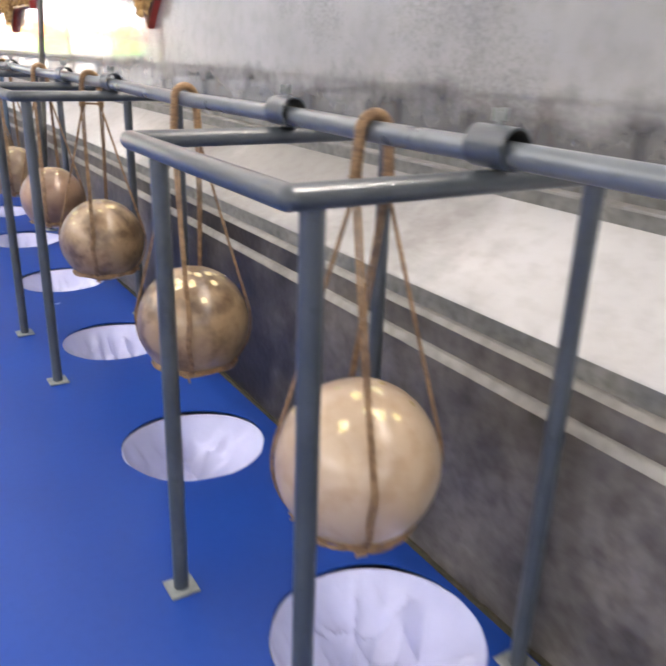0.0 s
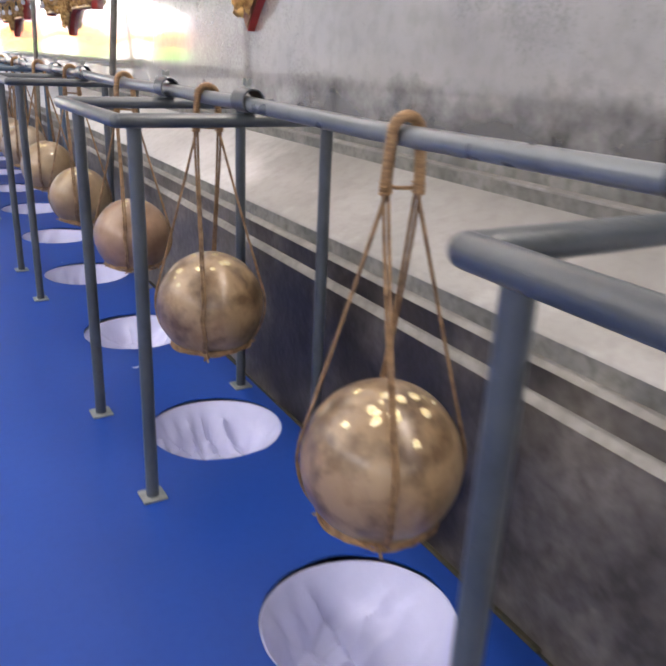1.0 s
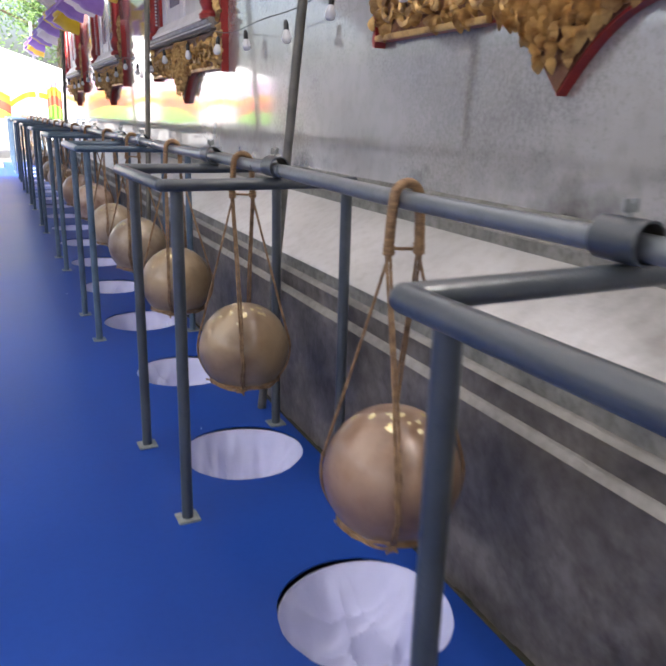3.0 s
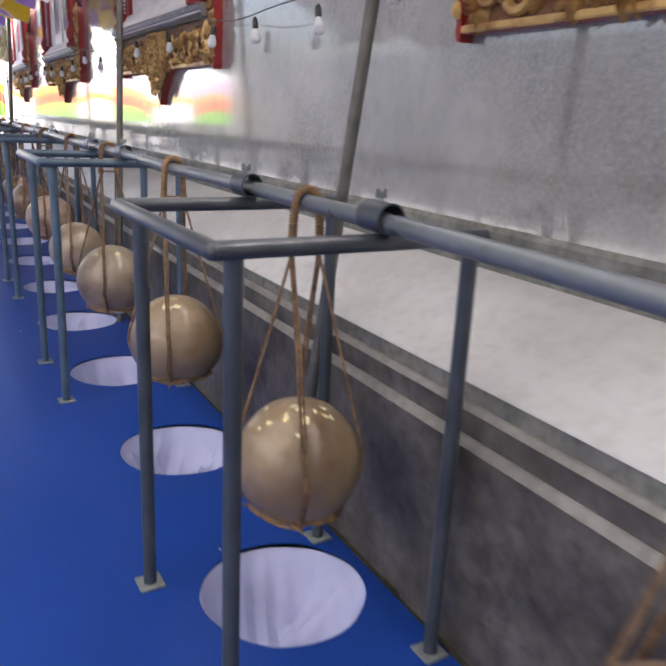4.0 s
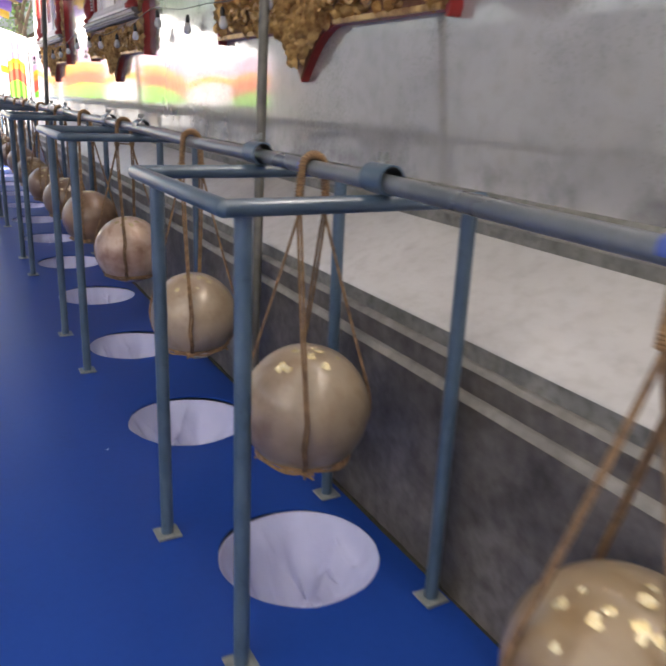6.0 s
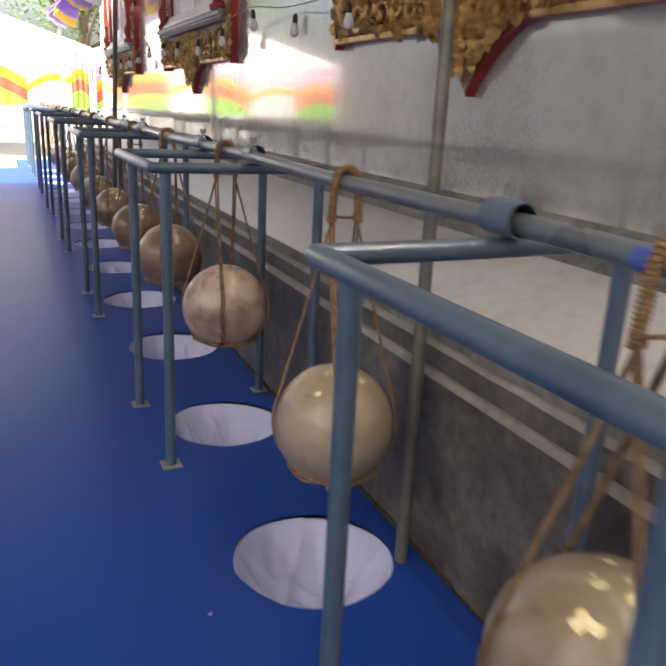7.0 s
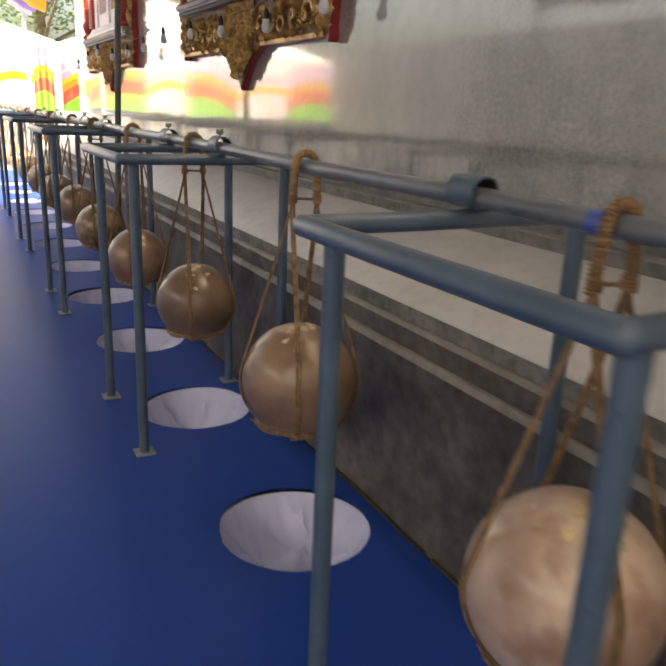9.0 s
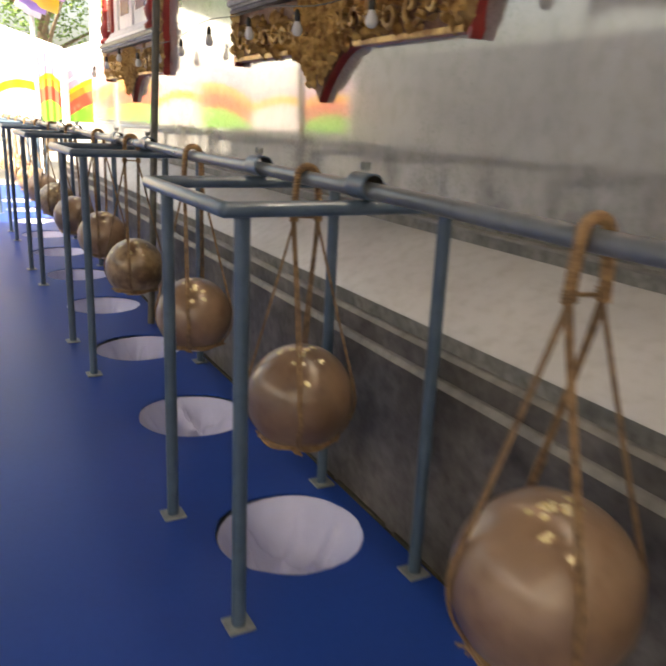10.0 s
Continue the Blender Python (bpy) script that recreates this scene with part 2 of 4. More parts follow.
def wall_material():
    """Smooth polished cement render: grey, with mould that runs up from the foot of the wall in streaks."""
    m = mat("polished_cement_wall", (0.38, 0.37, 0.352), (0.295, 0.286, 0.272), rough=0.20, coat=1.0, coat_rough=0.065, scale=1.6, detail=8, mix=(0.35, 0.7),
            bump=0.05, bump_scale=6, rough_var=0.04, spec=0.6, fine=(14, (0.86, 0.855, 0.85), 0.45, 0.75))
    n, lk = m.node_tree.nodes, m.node_tree.links
    b = n["Principled BSDF"]
    b.inputs["Coat IOR"].default_value = 2.3
    old = b.inputs["Base Color"].links[0].from_socket
    co = n.new("ShaderNodeTexCoord")
    sp = n.new("ShaderNodeSeparateXYZ")
    lk.new(co.outputs["Object"], sp.inputs["Vector"])
    mp = n.new("ShaderNodeMapping")
    mp.inputs["Scale"].default_value = (1, 2.4, 2.8)
    lk.new(co.outputs["Object"], mp.inputs["Vector"])
    t = n.new("ShaderNodeTexNoise")
    t.inputs["Scale"].default_value, t.inputs["Detail"].default_value, t.inputs["Roughness"].default_value = 1.3, 12, 0.62
    lk.new(mp.outputs["Vector"], t.inputs["Vector"])
    reach = n.new("ShaderNodeMapRange")
    reach.inputs["From Min"].default_value, reach.inputs["From Max"].default_value = 1.12, 1.42
    reach.inputs["To Min"].default_value, reach.inputs["To Max"].default_value = 0.62, 0.0
    lk.new(sp.outputs["Z"], reach.inputs["Value"])
    along = n.new("ShaderNodeMapRange")
    along.inputs["From Min"].default_value, along.inputs["From Max"].default_value = 3.5, 6.0
    along.inputs["To Min"].default_value, along.inputs["To Max"].default_value = 1.0, 0.45
    lk.new(sp.outputs["Y"], along.inputs["Value"])
    fade = n.new("ShaderNodeMath")
    fade.operation = "MULTIPLY"
    lk.new(reach.outputs["Result"], fade.inputs[0])
    lk.new(along.outputs["Result"], fade.inputs[1])
    sub = n.new("ShaderNodeMath")
    sub.operation = "ADD"
    lk.new(fade.outputs["Value"], sub.inputs[0])
    lk.new(t.outputs["Fac"], sub.inputs[1])
    rp = n.new("ShaderNodeValToRGB")
    rp.color_ramp.elements[0].position, rp.color_ramp.elements[1].position = 0.72, 1.10
    rp.color_ramp.elements[0].color, rp.color_ramp.elements[1].color = (1, 1, 1, 1), (0.26, 0.26, 0.25, 1)
    lk.new(sub.outputs["Value"], rp.inputs["Fac"])
    mx = n.new("ShaderNodeMix")
    mx.data_type, mx.blend_type = "RGBA", "MULTIPLY"
    mx.inputs["Factor"].default_value = 1.0
    lk.new(old, mx.inputs["A"])
    lk.new(rp.outputs["Color"], mx.inputs["B"])
    # clusters of fine dark grain where the skim has worn
    g1 = n.new("ShaderNodeTexNoise")
    g1.inputs["Scale"].default_value, g1.inputs["Detail"].default_value, g1.inputs["Roughness"].default_value = 55, 6, 0.7
    lk.new(co.outputs["Object"], g1.inputs["Vector"])
    g2 = n.new("ShaderNodeTexNoise")
    g2.inputs["Scale"].default_value, g2.inputs["Detail"].default_value = 1.1, 5
    lk.new(co.outputs["Object"], g2.inputs["Vector"])
    area = n.new("ShaderNodeMapRange")
    area.inputs["From Min"].default_value, area.inputs["From Max"].default_value = 0.42, 0.62
    area.inputs["To Min"].default_value, area.inputs["To Max"].default_value = -0.20, 0.12
    lk.new(g2.outputs["Fac"], area.inputs["Value"])
    gs = n.new("ShaderNodeMath")
    lk.new(g1.outputs["Fac"], gs.inputs[0])
    lk.new(area.outputs["Result"], gs.inputs[1])
    gr = n.new("ShaderNodeValToRGB")
    gr.color_ramp.elements[0].position, gr.color_ramp.elements[1].position = 0.46, 0.74
    gr.color_ramp.elements[0].color, gr.color_ramp.elements[1].color = (1, 1, 1, 1), (0.64, 0.635, 0.62, 1)
    lk.new(gs.outputs["Value"], gr.inputs["Fac"])
    mg = n.new("ShaderNodeMix")
    mg.data_type, mg.blend_type = "RGBA", "MULTIPLY"
    mg.inputs["Factor"].default_value = 1.0
    lk.new(mx.outputs["Result"], mg.inputs["A"])
    lk.new(gr.outputs["Color"], mg.inputs["B"])
    lk.new(mg.outputs["Result"], b.inputs["Base Color"])
    return m


M_WALL = wall_material()


def stain_and_shade(m, y_mid, half_length, tone):
    """Adds one large ragged dark stretch round y_mid: stain on cement plus painted shade."""
    n, lk = m.node_tree.nodes, m.node_tree.links
    b = n["Principled BSDF"]
    old = b.inputs["Base Color"].links[0].from_socket
    co = n.new("ShaderNodeTexCoord")
    sp = n.new("ShaderNodeSeparateXYZ")
    lk.new(co.outputs["Object"], sp.inputs["Vector"])
    t = n.new("ShaderNodeTexNoise")
    t.inputs["Scale"].default_value, t.inputs["Detail"].default_value, t.inputs["Roughness"].default_value = 2.6, 10, 0.6
    lk.new(co.outputs["Object"], t.inputs["Vector"])
    off = n.new("ShaderNodeMath")
    off.operation = "SUBTRACT"
    lk.new(sp.outputs["Y"], off.inputs[0])
    off.inputs[1].default_value = y_mid
    ab = n.new("ShaderNodeMath")
    ab.operation = "ABSOLUTE"
    lk.new(off.outputs["Value"], ab.inputs[0])
    fall = n.new("ShaderNodeMapRange")
    fall.inputs["From Min"].default_value, fall.inputs["From Max"].default_value = half_length * 0.4, half_length
    fall.inputs["To Min"].default_value, fall.inputs["To Max"].default_value = 0.42, 0.0
    lk.new(ab.outputs["Value"], fall.inputs["Value"])
    add = n.new("ShaderNodeMath")
    lk.new(fall.outputs["Result"], add.inputs[0])
    lk.new(t.outputs["Fac"], add.inputs[1])
    rp = n.new("ShaderNodeValToRGB")
    rp.color_ramp.elements[0].position, rp.color_ramp.elements[1].position = 0.62, 0.86
    rp.color_ramp.elements[0].color, rp.color_ramp.elements[1].color = (1, 1, 1, 1), (*tone, 1)
    lk.new(add.outputs["Value"], rp.inputs["Fac"])
    mx = n.new("ShaderNodeMix")
    mx.data_type, mx.blend_type = "RGBA", "MULTIPLY"
    mx.inputs["Factor"].default_value = 1.0
    lk.new(old, mx.inputs["A"])
    lk.new(rp.outputs["Color"], mx.inputs["B"])
    lk.new(mx.outputs["Result"], b.inputs["Base Color"])


# besides staining, tones plinth and coping down where little light should fall
stain_and_shade(M_DADO, 3.1, 1.2, (0.17, 0.145, 0.135))
stain_and_shade(M_LEDGE, 3.1, 1.9, (0.58, 0.57, 0.55))


# ---- mesh helpers ----
def mesh_of(name, bm, material, smooth=True):
    me = bpy.data.meshes.new(name)
    bm.normal_update()
    bm.to_mesh(me)
    bm.free()
    for mtl in (material if isinstance(material, (list, tuple)) else [material]):
        me.materials.append(mtl)
    if smooth:
        me.shade_smooth()
        me.set_sharp_from_angle(angle=radians(38))
    return me


def part(name, bm, material, parent=None, label="", smooth=True):
    ob = new(name, mesh_of(name, bm, material, smooth))
    if parent is not None:
        ob.parent = parent
    if label:
        ob["label"] = label
    return ob


def thing(name, label, category, group="", at=(0, 0, 0), kind=""):
    ob = new(name)
    ob.location = at
    return tagged(ob, label, category, group, kind)


def tube(bm, pts, r, n=12, caps=True, closed=False):
    """Sweeps a circle along pts; r is one radius or one for each point."""
    pts = [Vector(p) for p in pts]
    k = len(pts)
    rs = r if isinstance(r, (list, tuple)) else [r] * k
    rings, ref = [], None
    for i, p in enumerate(pts):
        a = pts[(i - 1) % k] if (closed or i > 0) else p
        b = pts[(i + 1) % k] if (closed or i < k - 1) else p
        d = (b - a).normalized()
        if ref is None:
            ref = Vector((0, 0, 1)) if abs(d.z) < 0.9 else Vector((1, 0, 0))
        u = (ref - d * ref.dot(d)).normalized()
        v = d.cross(u)
        ref = u
        rings.append([bm.verts.new(p + (u * math.cos(2 * math.pi * j / n) + v * math.sin(2 * math.pi * j / n)) * rs[i]) for j in range(n)])
    for i in range(k if closed else k - 1):
        a, b = rings[i], rings[(i + 1) % k]
        for j in range(n):
            bm.faces.new((a[j], a[(j + 1) % n], b[(j + 1) % n], b[j]))
    if caps and not closed:
        bm.faces.new(rings[0][::-1])
        bm.faces.new(rings[-1])
    return bm


def pipe(a, b, r, n=16):
    return tube(bmesh.new(), [a, b], r, n)


def box(bm, lo, hi, bevel=0.0):
    made = bmesh.ops.create_cube(bm, size=1.0)["verts"]
    for v in made:
        v.co = Vector((lo[i] + (v.co[i] + 0.5) * (hi[i] - lo[i]) for i in range(3)))
    if bevel:
        edges = list({e for v in made for e in v.link_edges})
        bmesh.ops.bevel(bm, geom=edges, offset=bevel, segments=2, affect="EDGES")
    return bm


def lathe(bm, profile, n=24, centre=(0, 0, 0)):
    c = Vector(centre)
    rings = []
    for r, z in profile:
        if r < 1e-5:
            rings.append([bm.verts.new(c + Vector((0, 0, z)))])
        else:
            rings.append([bm.verts.new(c + Vector((r * math.cos(2 * math.pi * j / n), r * math.sin(2 * math.pi * j / n), z))) for j in range(n)])
    for a, b in zip(rings, rings[1:]):
        for j in range(n):
            q = [a[j % len(a)], a[(j + 1) % len(a)], b[(j + 1) % len(b)], b[j % len(b)]]
            q = list(dict.fromkeys(q))
            if len(q) > 2:
                bm.faces.new(q)
    return bm


def extrude_profile(bm, prof, y0, y1, steps=1, close=True):
    """A profile of (x, z) pairs carried along y."""
    rows = []
    for i in range(steps + 1):
        y = y0 + (y1 - y0) * i / steps
        rows.append([bm.verts.new((x, y, z)) for x, z in prof])
    k = len(prof)
    for a, b in zip(rows, rows[1:]):
        for j in range(k if close else k - 1):
            bm.faces.new((a[j], b[j], b[(j + 1) % k], a[(j + 1) % k]))
    if close:
        bm.faces.new(rows[0])
        bm.faces.new(rows[-1][::-1])
    return bm


# ---- plan ----
STANDS = [1.04, 3.22, 5.465, 7.80, 10.10, 12.38, 14.66, 16.98, 19.25, 21.55, 23.85]
DEPTH = 0.68
FRONT, REAR, BAR, RAIL_X = 0.772, 1.385, 0.720, 1.10
TOP, RAIL_Z = 1.20, 1.247
# each stone: y, height of its middle, radius, kind
BALLS = [(1.368, 0.493, 0.197, 0), (2.40, 0.504, 0.192, 1), (3.535, 0.535, 0.190, 1), (4.59, 0.55, 0.177, 3), (5.805, 0.522, 0.179, 5),
         (6.97, 0.54, 0.188, 5), (8.14, 0.546, 0.191, 4), (9.23, 0.528, 0.180, 4), (10.42, 0.574, 0.185, 2), (11.59, 0.568, 0.185, 3),
         (12.71, 0.545, 0.174, 3), (13.86, 0.525, 0.172, 3), (15.05, 0.515, 0.172, 1), (16.05, 0.55, 0.170, 3), (17.32, 0.52, 0.170, 3),
         (18.45, 0.53, 0.172, 1), (19.6, 0.53, 0.172, 3), (20.75, 0.53, 0.172, 1), (21.9, 0.53, 0.172, 3), (23.05, 0.53, 0.172, 1), (24.2, 0.53, 0.172, 1)]
# each round hole: y, x, radius
HOLES = [(1.30, 1.145, 0.277), (2.443, 1.10, 0.264), (3.60, 1.138, 0.260), (4.765, 1.137, 0.267), (5.93, 1.13, 0.266), (7.056, 1.145, 0.267), (8.19, 1.12, 0.266),
         (9.325, 1.096, 0.266), (10.455, 1.115, 0.257), (11.635, 1.119, 0.267), (12.787, 1.116, 0.264)]
HOLES += [(y, 1.114, 0.265) for y in (13.93, 15.08, 16.2, 17.35, 18.5, 19.65, 20.8, 21.95, 23.1)]
WALL_END = 20.8

# ---- ground and floor ----
bm = bmesh.new()
inner = [(0.55, -2.0), (1.60, -2.0), (1.60, 26.0), (0.55, 26.0)]
outer = [(-400, -400), (400, -400), (400, 400), (-400, 400)]
vi = [bm.verts.new((x, y, -0.03)) for x, y in inner]
vo = [bm.verts.new((x, y, -0.03)) for x, y in outer]
pit = [bm.verts.new((x, y, -0.7)) for x, y in inner]
for i in range(4):
    j = (i + 1) % 4
    bm.faces.new((vo[i], vo[j], vi[j], vi[i]))
    bm.faces.new((vi[i], vi[j], pit[j], pit[i]))
bm.faces.new(pit)
tagged(part("ground", bm, M_GROUND, smooth=False), "grey concrete ground of the temple yard", "ground", kind="structure")


def floor_sheet():
    """Blue sheet with round holes cut through it along the row."""
    bm = bmesh.new()
    th = 0.006
    n = 48
    x0, x1 = 0.565, 1.435
    ys = [-2.0]
    for h, hx, hr in HOLES:
        ys += [h - 0.40, h + 0.40]
    ys.append(25.5)

    def quad(a, b, c, d):
        bm.faces.new([bm.verts.new((x, y, 0)) for x, y in (a, b, c, d)])
    for i in range(0, len(ys), 2):
        quad((x0, ys[i]), (x1, ys[i]), (x1, ys[i + 1]), (x0, ys[i + 1]))
    for h, hx, hr in HOLES:
        rim, edge, low = [], [], []
        for j in range(n):
            a = 2 * math.pi * j / n
            c, s = math.cos(a), math.sin(a)
            wob = hr + 0.008 * noise.noise((c * 2, s * 2, h)) + 0.003 * noise.noise((c * 7, s * 7, h))
            rim.append(bm.verts.new((hx + wob * c, h + wob * s, 0)))
            low.append(bm.verts.new((hx + wob * c, h + wob * s, -th)))
            tx = ((x1 if c > 0 else x0) - hx) / c if abs(c) > 1e-6 else 1e9
            ty = (0.40 if s > 0 else -0.40) / s if abs(s) > 1e-6 else 1e9
            t = min(tx, ty)
            edge.append(bm.verts.new((hx + t * c, h + t * s, 0)))
        for j in range(n):
            k = (j + 1) % n
            bm.faces.new((rim[j], edge[j], edge[k], rim[k]))
            bm.faces.new((low[j], rim[j], rim[k], low[k]))
        for cx, cy in ((x0, h - 0.4), (x1, h - 0.4), (x1, h + 0.4), (x0, h + 0.4)):
            a = math.atan2(cy - h, cx - hx) % (2 * math.pi)
            j = int(a / (2 * math.pi) * n) % n
            bm.faces.new((edge[j], bm.verts.new((cx, cy, 0)), edge[(j + 1) % n]))
    bmesh.ops.remove_doubles(bm, verts=bm.verts, dist=1e-4)
    bmesh.ops.recalc_face_normals(bm, faces=bm.faces)
    for f in bm.faces:
        if abs(f.normal.z) > 0.9 and f.normal.z < 0:
            f.normal_flip()
    return bm


tagged(part("floor", floor_sheet(), M_FLOOR, smooth=False), "bright blue vinyl sheet with round holes cut in it", "floor", kind="structure")
bm = bmesh.new()
cols = 60
grid = []
for i in range(cols + 1):
    y = -2.0 + 25.5 * i / cols
    grid.append([bm.verts.new((x, y, (0.0018 if k == 0 else -0.003) + 0.0005 * noise.noise((x * 1.3, y * 0.9, 0)))) for k, x in enumerate((0.577, 0.36, 0.1, -0.4, -1.1, -2.0, -3.2))])
for a, b in zip(grid, grid[1:]):
    for j in range(6):
        bm.faces.new((a[j], b[j], b[j + 1], a[j + 1]))
for f in bm.faces:
    f.normal_update()
    if f.normal.z < 0:
        f.normal_flip()
tagged(part("floor_walkway", bm, M_FLOOR, smooth=False), "bright blue vinyl walkway sheet overlapping its neighbour at a seam", "floor", kind="structure")

# ---- temple wall and plinth ----
bm = extrude_profile(bmesh.new(), [(1.45, -0.05), (1.45, 0.622), (1.95, 0.622), (1.95, -0.05)], -2.5, WALL_END + 0.12)
tagged(part("wall_plinth", bm, M_DADO, smooth=False), "dark stained cement plinth of the temple wall", "wall", kind="structure")
mould = thing("trim_moulding", "stepped cement mouldings along the plinth", "moulding", kind="structure")
part("lower_step", extrude_profile(bmesh.new(), [(1.452, 0.622), (1.462, 0.640), (1.474, 0.646), (1.95, 0.646), (1.95, 0.622)], -2.5, WALL_END + 0.115), M_EDGE, mould)
part("lower_face", extrude_profile(bmesh.new(), [(1.475, 0.646), (1.475, 0.712), (1.95, 0.712), (1.95, 0.646)], -2.5, WALL_END + 0.11), M_DADO, mould)
part("upper_step", extrude_profile(bmesh.new(), [(1.477, 0.712), (1.487, 0.724), (1.499, 0.729), (1.95, 0.729), (1.95, 0.712)], -2.5, WALL_END + 0.105), M_EDGE, mould)
part("upper_face", extrude_profile(bmesh.new(), [(1.50, 0.729), (1.50, 0.780), (1.95, 0.780), (1.95, 0.729)], -2.5, WALL_END + 0.10), M_BAND, mould)
bm = extrude_profile(bmesh.new(), [(1.497, 0.780), (1.502, 0.791), (1.868, 0.995), (1.97, 0.995), (1.97, 0.780)], -2.5, WALL_END + 0.095)
tagged(part("trim_coping", bm, M_LEDGE), "pale sloping cement coping with grey smudges", "ledge", kind="structure")
foot = thing("baseboard", "dark weathered double moulding at the wall's foot", "moulding", kind="structure")
part("lower_bead", extrude_profile(bmesh.new(), [(1.868, 0.995), (1.868, 1.036), (1.97, 1.036), (1.97, 0.995)], -2.5, WALL_END + 0.06), M_BAND, foot)
part("upper_bead", extrude_profile(bmesh.new(), [(1.889, 1.050), (1.889, 1.118), (1.902, 1.134), (1.97, 1.134), (1.97, 1.050)], -2.5, WALL_END + 0.04), M_BAND, foot)
part("toplit_lip", extrude_profile(bmesh.new(), [(1.866, 1.036), (1.868, 1.043), (1.886, 1.050), (1.97, 1.050), (1.97, 1.036)], -2.5, WALL_END + 0.05), M_EDGE, foot, "pale cement lip with light from above in its colour")
bm = box(bmesh.new(), (1.91, -2.5, 1.134), (2.3, WALL_END, 5.2))
tagged(part("wall_temple", bm, M_WALL, smooth=False), "polished grey cement temple wall with dark mould streaks near its foot", "wall", kind="structure")
bm = bmesh.new()
for i in range(120):
    y = random.uniform(0.2, 20)
    box(bm, (1.436 + random.uniform(0, 0.004), y, -0.006), (1.45, y + random.uniform(0.05, 0.4), random.uniform(0.003, 0.012)))
box(bm, (1.43, -2, -0.03), (1.4505, WALL_END, -0.004))
tagged(part("debris_strip", bm, M_DIRT, smooth=False), "damp brown dirt and moss along the plinth's foot", "debris", kind="stuff")


# ---- pipe stands ----
def build_stand(paint, label):
    s = thing("pipe_stand", label, "pipe stand", "row of pipe stands")
    r = 0.0205
    arc = [radians(a) for a in (90, 70, 45, 20, 0)]
    cap0 = [(BAR, -0.015 - r * math.sin(a), TOP) for a in arc]
    cap1 = [(BAR, 0.70 + r * math.sin(a), TOP) for a in arc[::-1]]
    caps = [max(0.002, r * math.cos(a)) for a in arc]
    part("front_bar", tube(bmesh.new(), cap0 + cap1, caps + caps[::-1], 20), paint, s)
    for y in (-0.015, 0.70):
        part("cross_bar", pipe((BAR + 0.004, y, TOP), (REAR + 0.02, y, TOP), r * 0.98, 18), paint, s)
    for y, bar_y in ((0.008, -0.015), (0.672, 0.70)):
        for x in (FRONT, REAR):
            leg = part("leg", tube(bmesh.new(), [(x, y, 0.008), (x, y, TOP - 0.028), (x, y, TOP - 0.012)], [r, r, r * 1.12], 18), paint, s)
            part("foot_plate", box(bmesh.new(), (x - 0.040, y - 0.040, 0.0), (x + 0.040, y + 0.040, 0.008), 0.002), M_PLATE, leg, "bare galvanised foot plate", smooth=False)
        cb = bmesh.new()
        # open sleeve: outer wall, and inner wall coloured near black for the shade inside
        ro, ri, hl, n = 0.0345, 0.0305, 0.044, 28
        cz = TOP + 0.0205 + 0.035
        yc = bar_y
        ring = {}
        for key, rad, yy in (("a", ro, -hl), ("b", ro, hl), ("c", ri, hl), ("d", ri, -hl)):
            ring[key] = [cb.verts.new((RAIL_X + rad * math.cos(2 * math.pi * j / n), yc + yy, cz + rad * math.sin(2 * math.pi * j / n))) for j in range(n)]
        for p, q in ("ab", "bc", "cd", "da"):
            for j in range(n):
                k = (j + 1) % n
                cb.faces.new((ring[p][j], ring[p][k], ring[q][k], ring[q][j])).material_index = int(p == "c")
        bmesh.ops.recalc_face_normals(cb, faces=cb.faces)
        collar = part("collar", cb, (paint, M_COLLAR_SHADE), s)
        wb = pipe((RAIL_X, yc, cz + ro - 0.006), (RAIL_X, yc, cz + ro + 0.020), 0.005, 8)
        box(wb, (RAIL_X - 0.014, yc - 0.002, cz + ro + 0.006), (RAIL_X - 0.004, yc + 0.002, cz + ro + 0.026))
        box(wb, (RAIL_X + 0.004, yc - 0.002, cz + ro + 0.006), (RAIL_X + 0.014, yc + 0.002, cz + ro + 0.026))
        part("wing_bolt", wb, M_PLATE, collar, "small steel wing bolt", smooth=False)
    return s


LEAN = [(0.0, 0.0), (0.004, 1.5), (0.0, 1.5), (0.0, 1.0), (0.014, 1.0), (0.0, 0.5), (0.0, 1.0), (0.006, 2.0), (0.0, 0.5), (-0.006, 1.0), (0.004, 1.5)]
first = {False: build_stand(M_PIPE, "grey painted steel pipe stand with four legs"),
         True: build_stand(M_PIPE_BLUELIT, "painted steel pipe stand with four legs, coloured for bluer light")}
for k, (y, (dx, turn)) in enumerate(zip(STANDS, LEAN)):
    m = pose(FRONT + dx, y, 0, 0, 0, turn) @ Matrix.Translation((-FRONT, 0, 0))
    if k in (0, 3):
        first[k > 2].matrix_world = m
    else:
        copy_thing(first[k > 2], m)

# ---- hanging rail ----
pts = [(RAIL_X, -1.5, RAIL_Z - 0.004)]
for y in STANDS:
    pts += [(RAIL_X, y, RAIL_Z), (RAIL_X, y + DEPTH / 2, RAIL_Z - 0.002), (RAIL_X, y + DEPTH, RAIL_Z), (RAIL_X, y + DEPTH + 0.8, RAIL_Z - 0.007)]
rail = thing("hanging_rail", "long grey-blue steel rail laid through the stands' collars", "rail")
part("rail_tube", tube(bmesh.new(), pts, 0.0215, 20), M_RAIL, rail)
for y, *_ in BALLS[4:9]:
    part("tape", pipe((RAIL_X, y + 0.012, RAIL_Z - 0.003), (RAIL_X, y + 0.058, RAIL_Z - 0.003), 0.0226, 20), M_TAPE, rail, "band of blue tape")


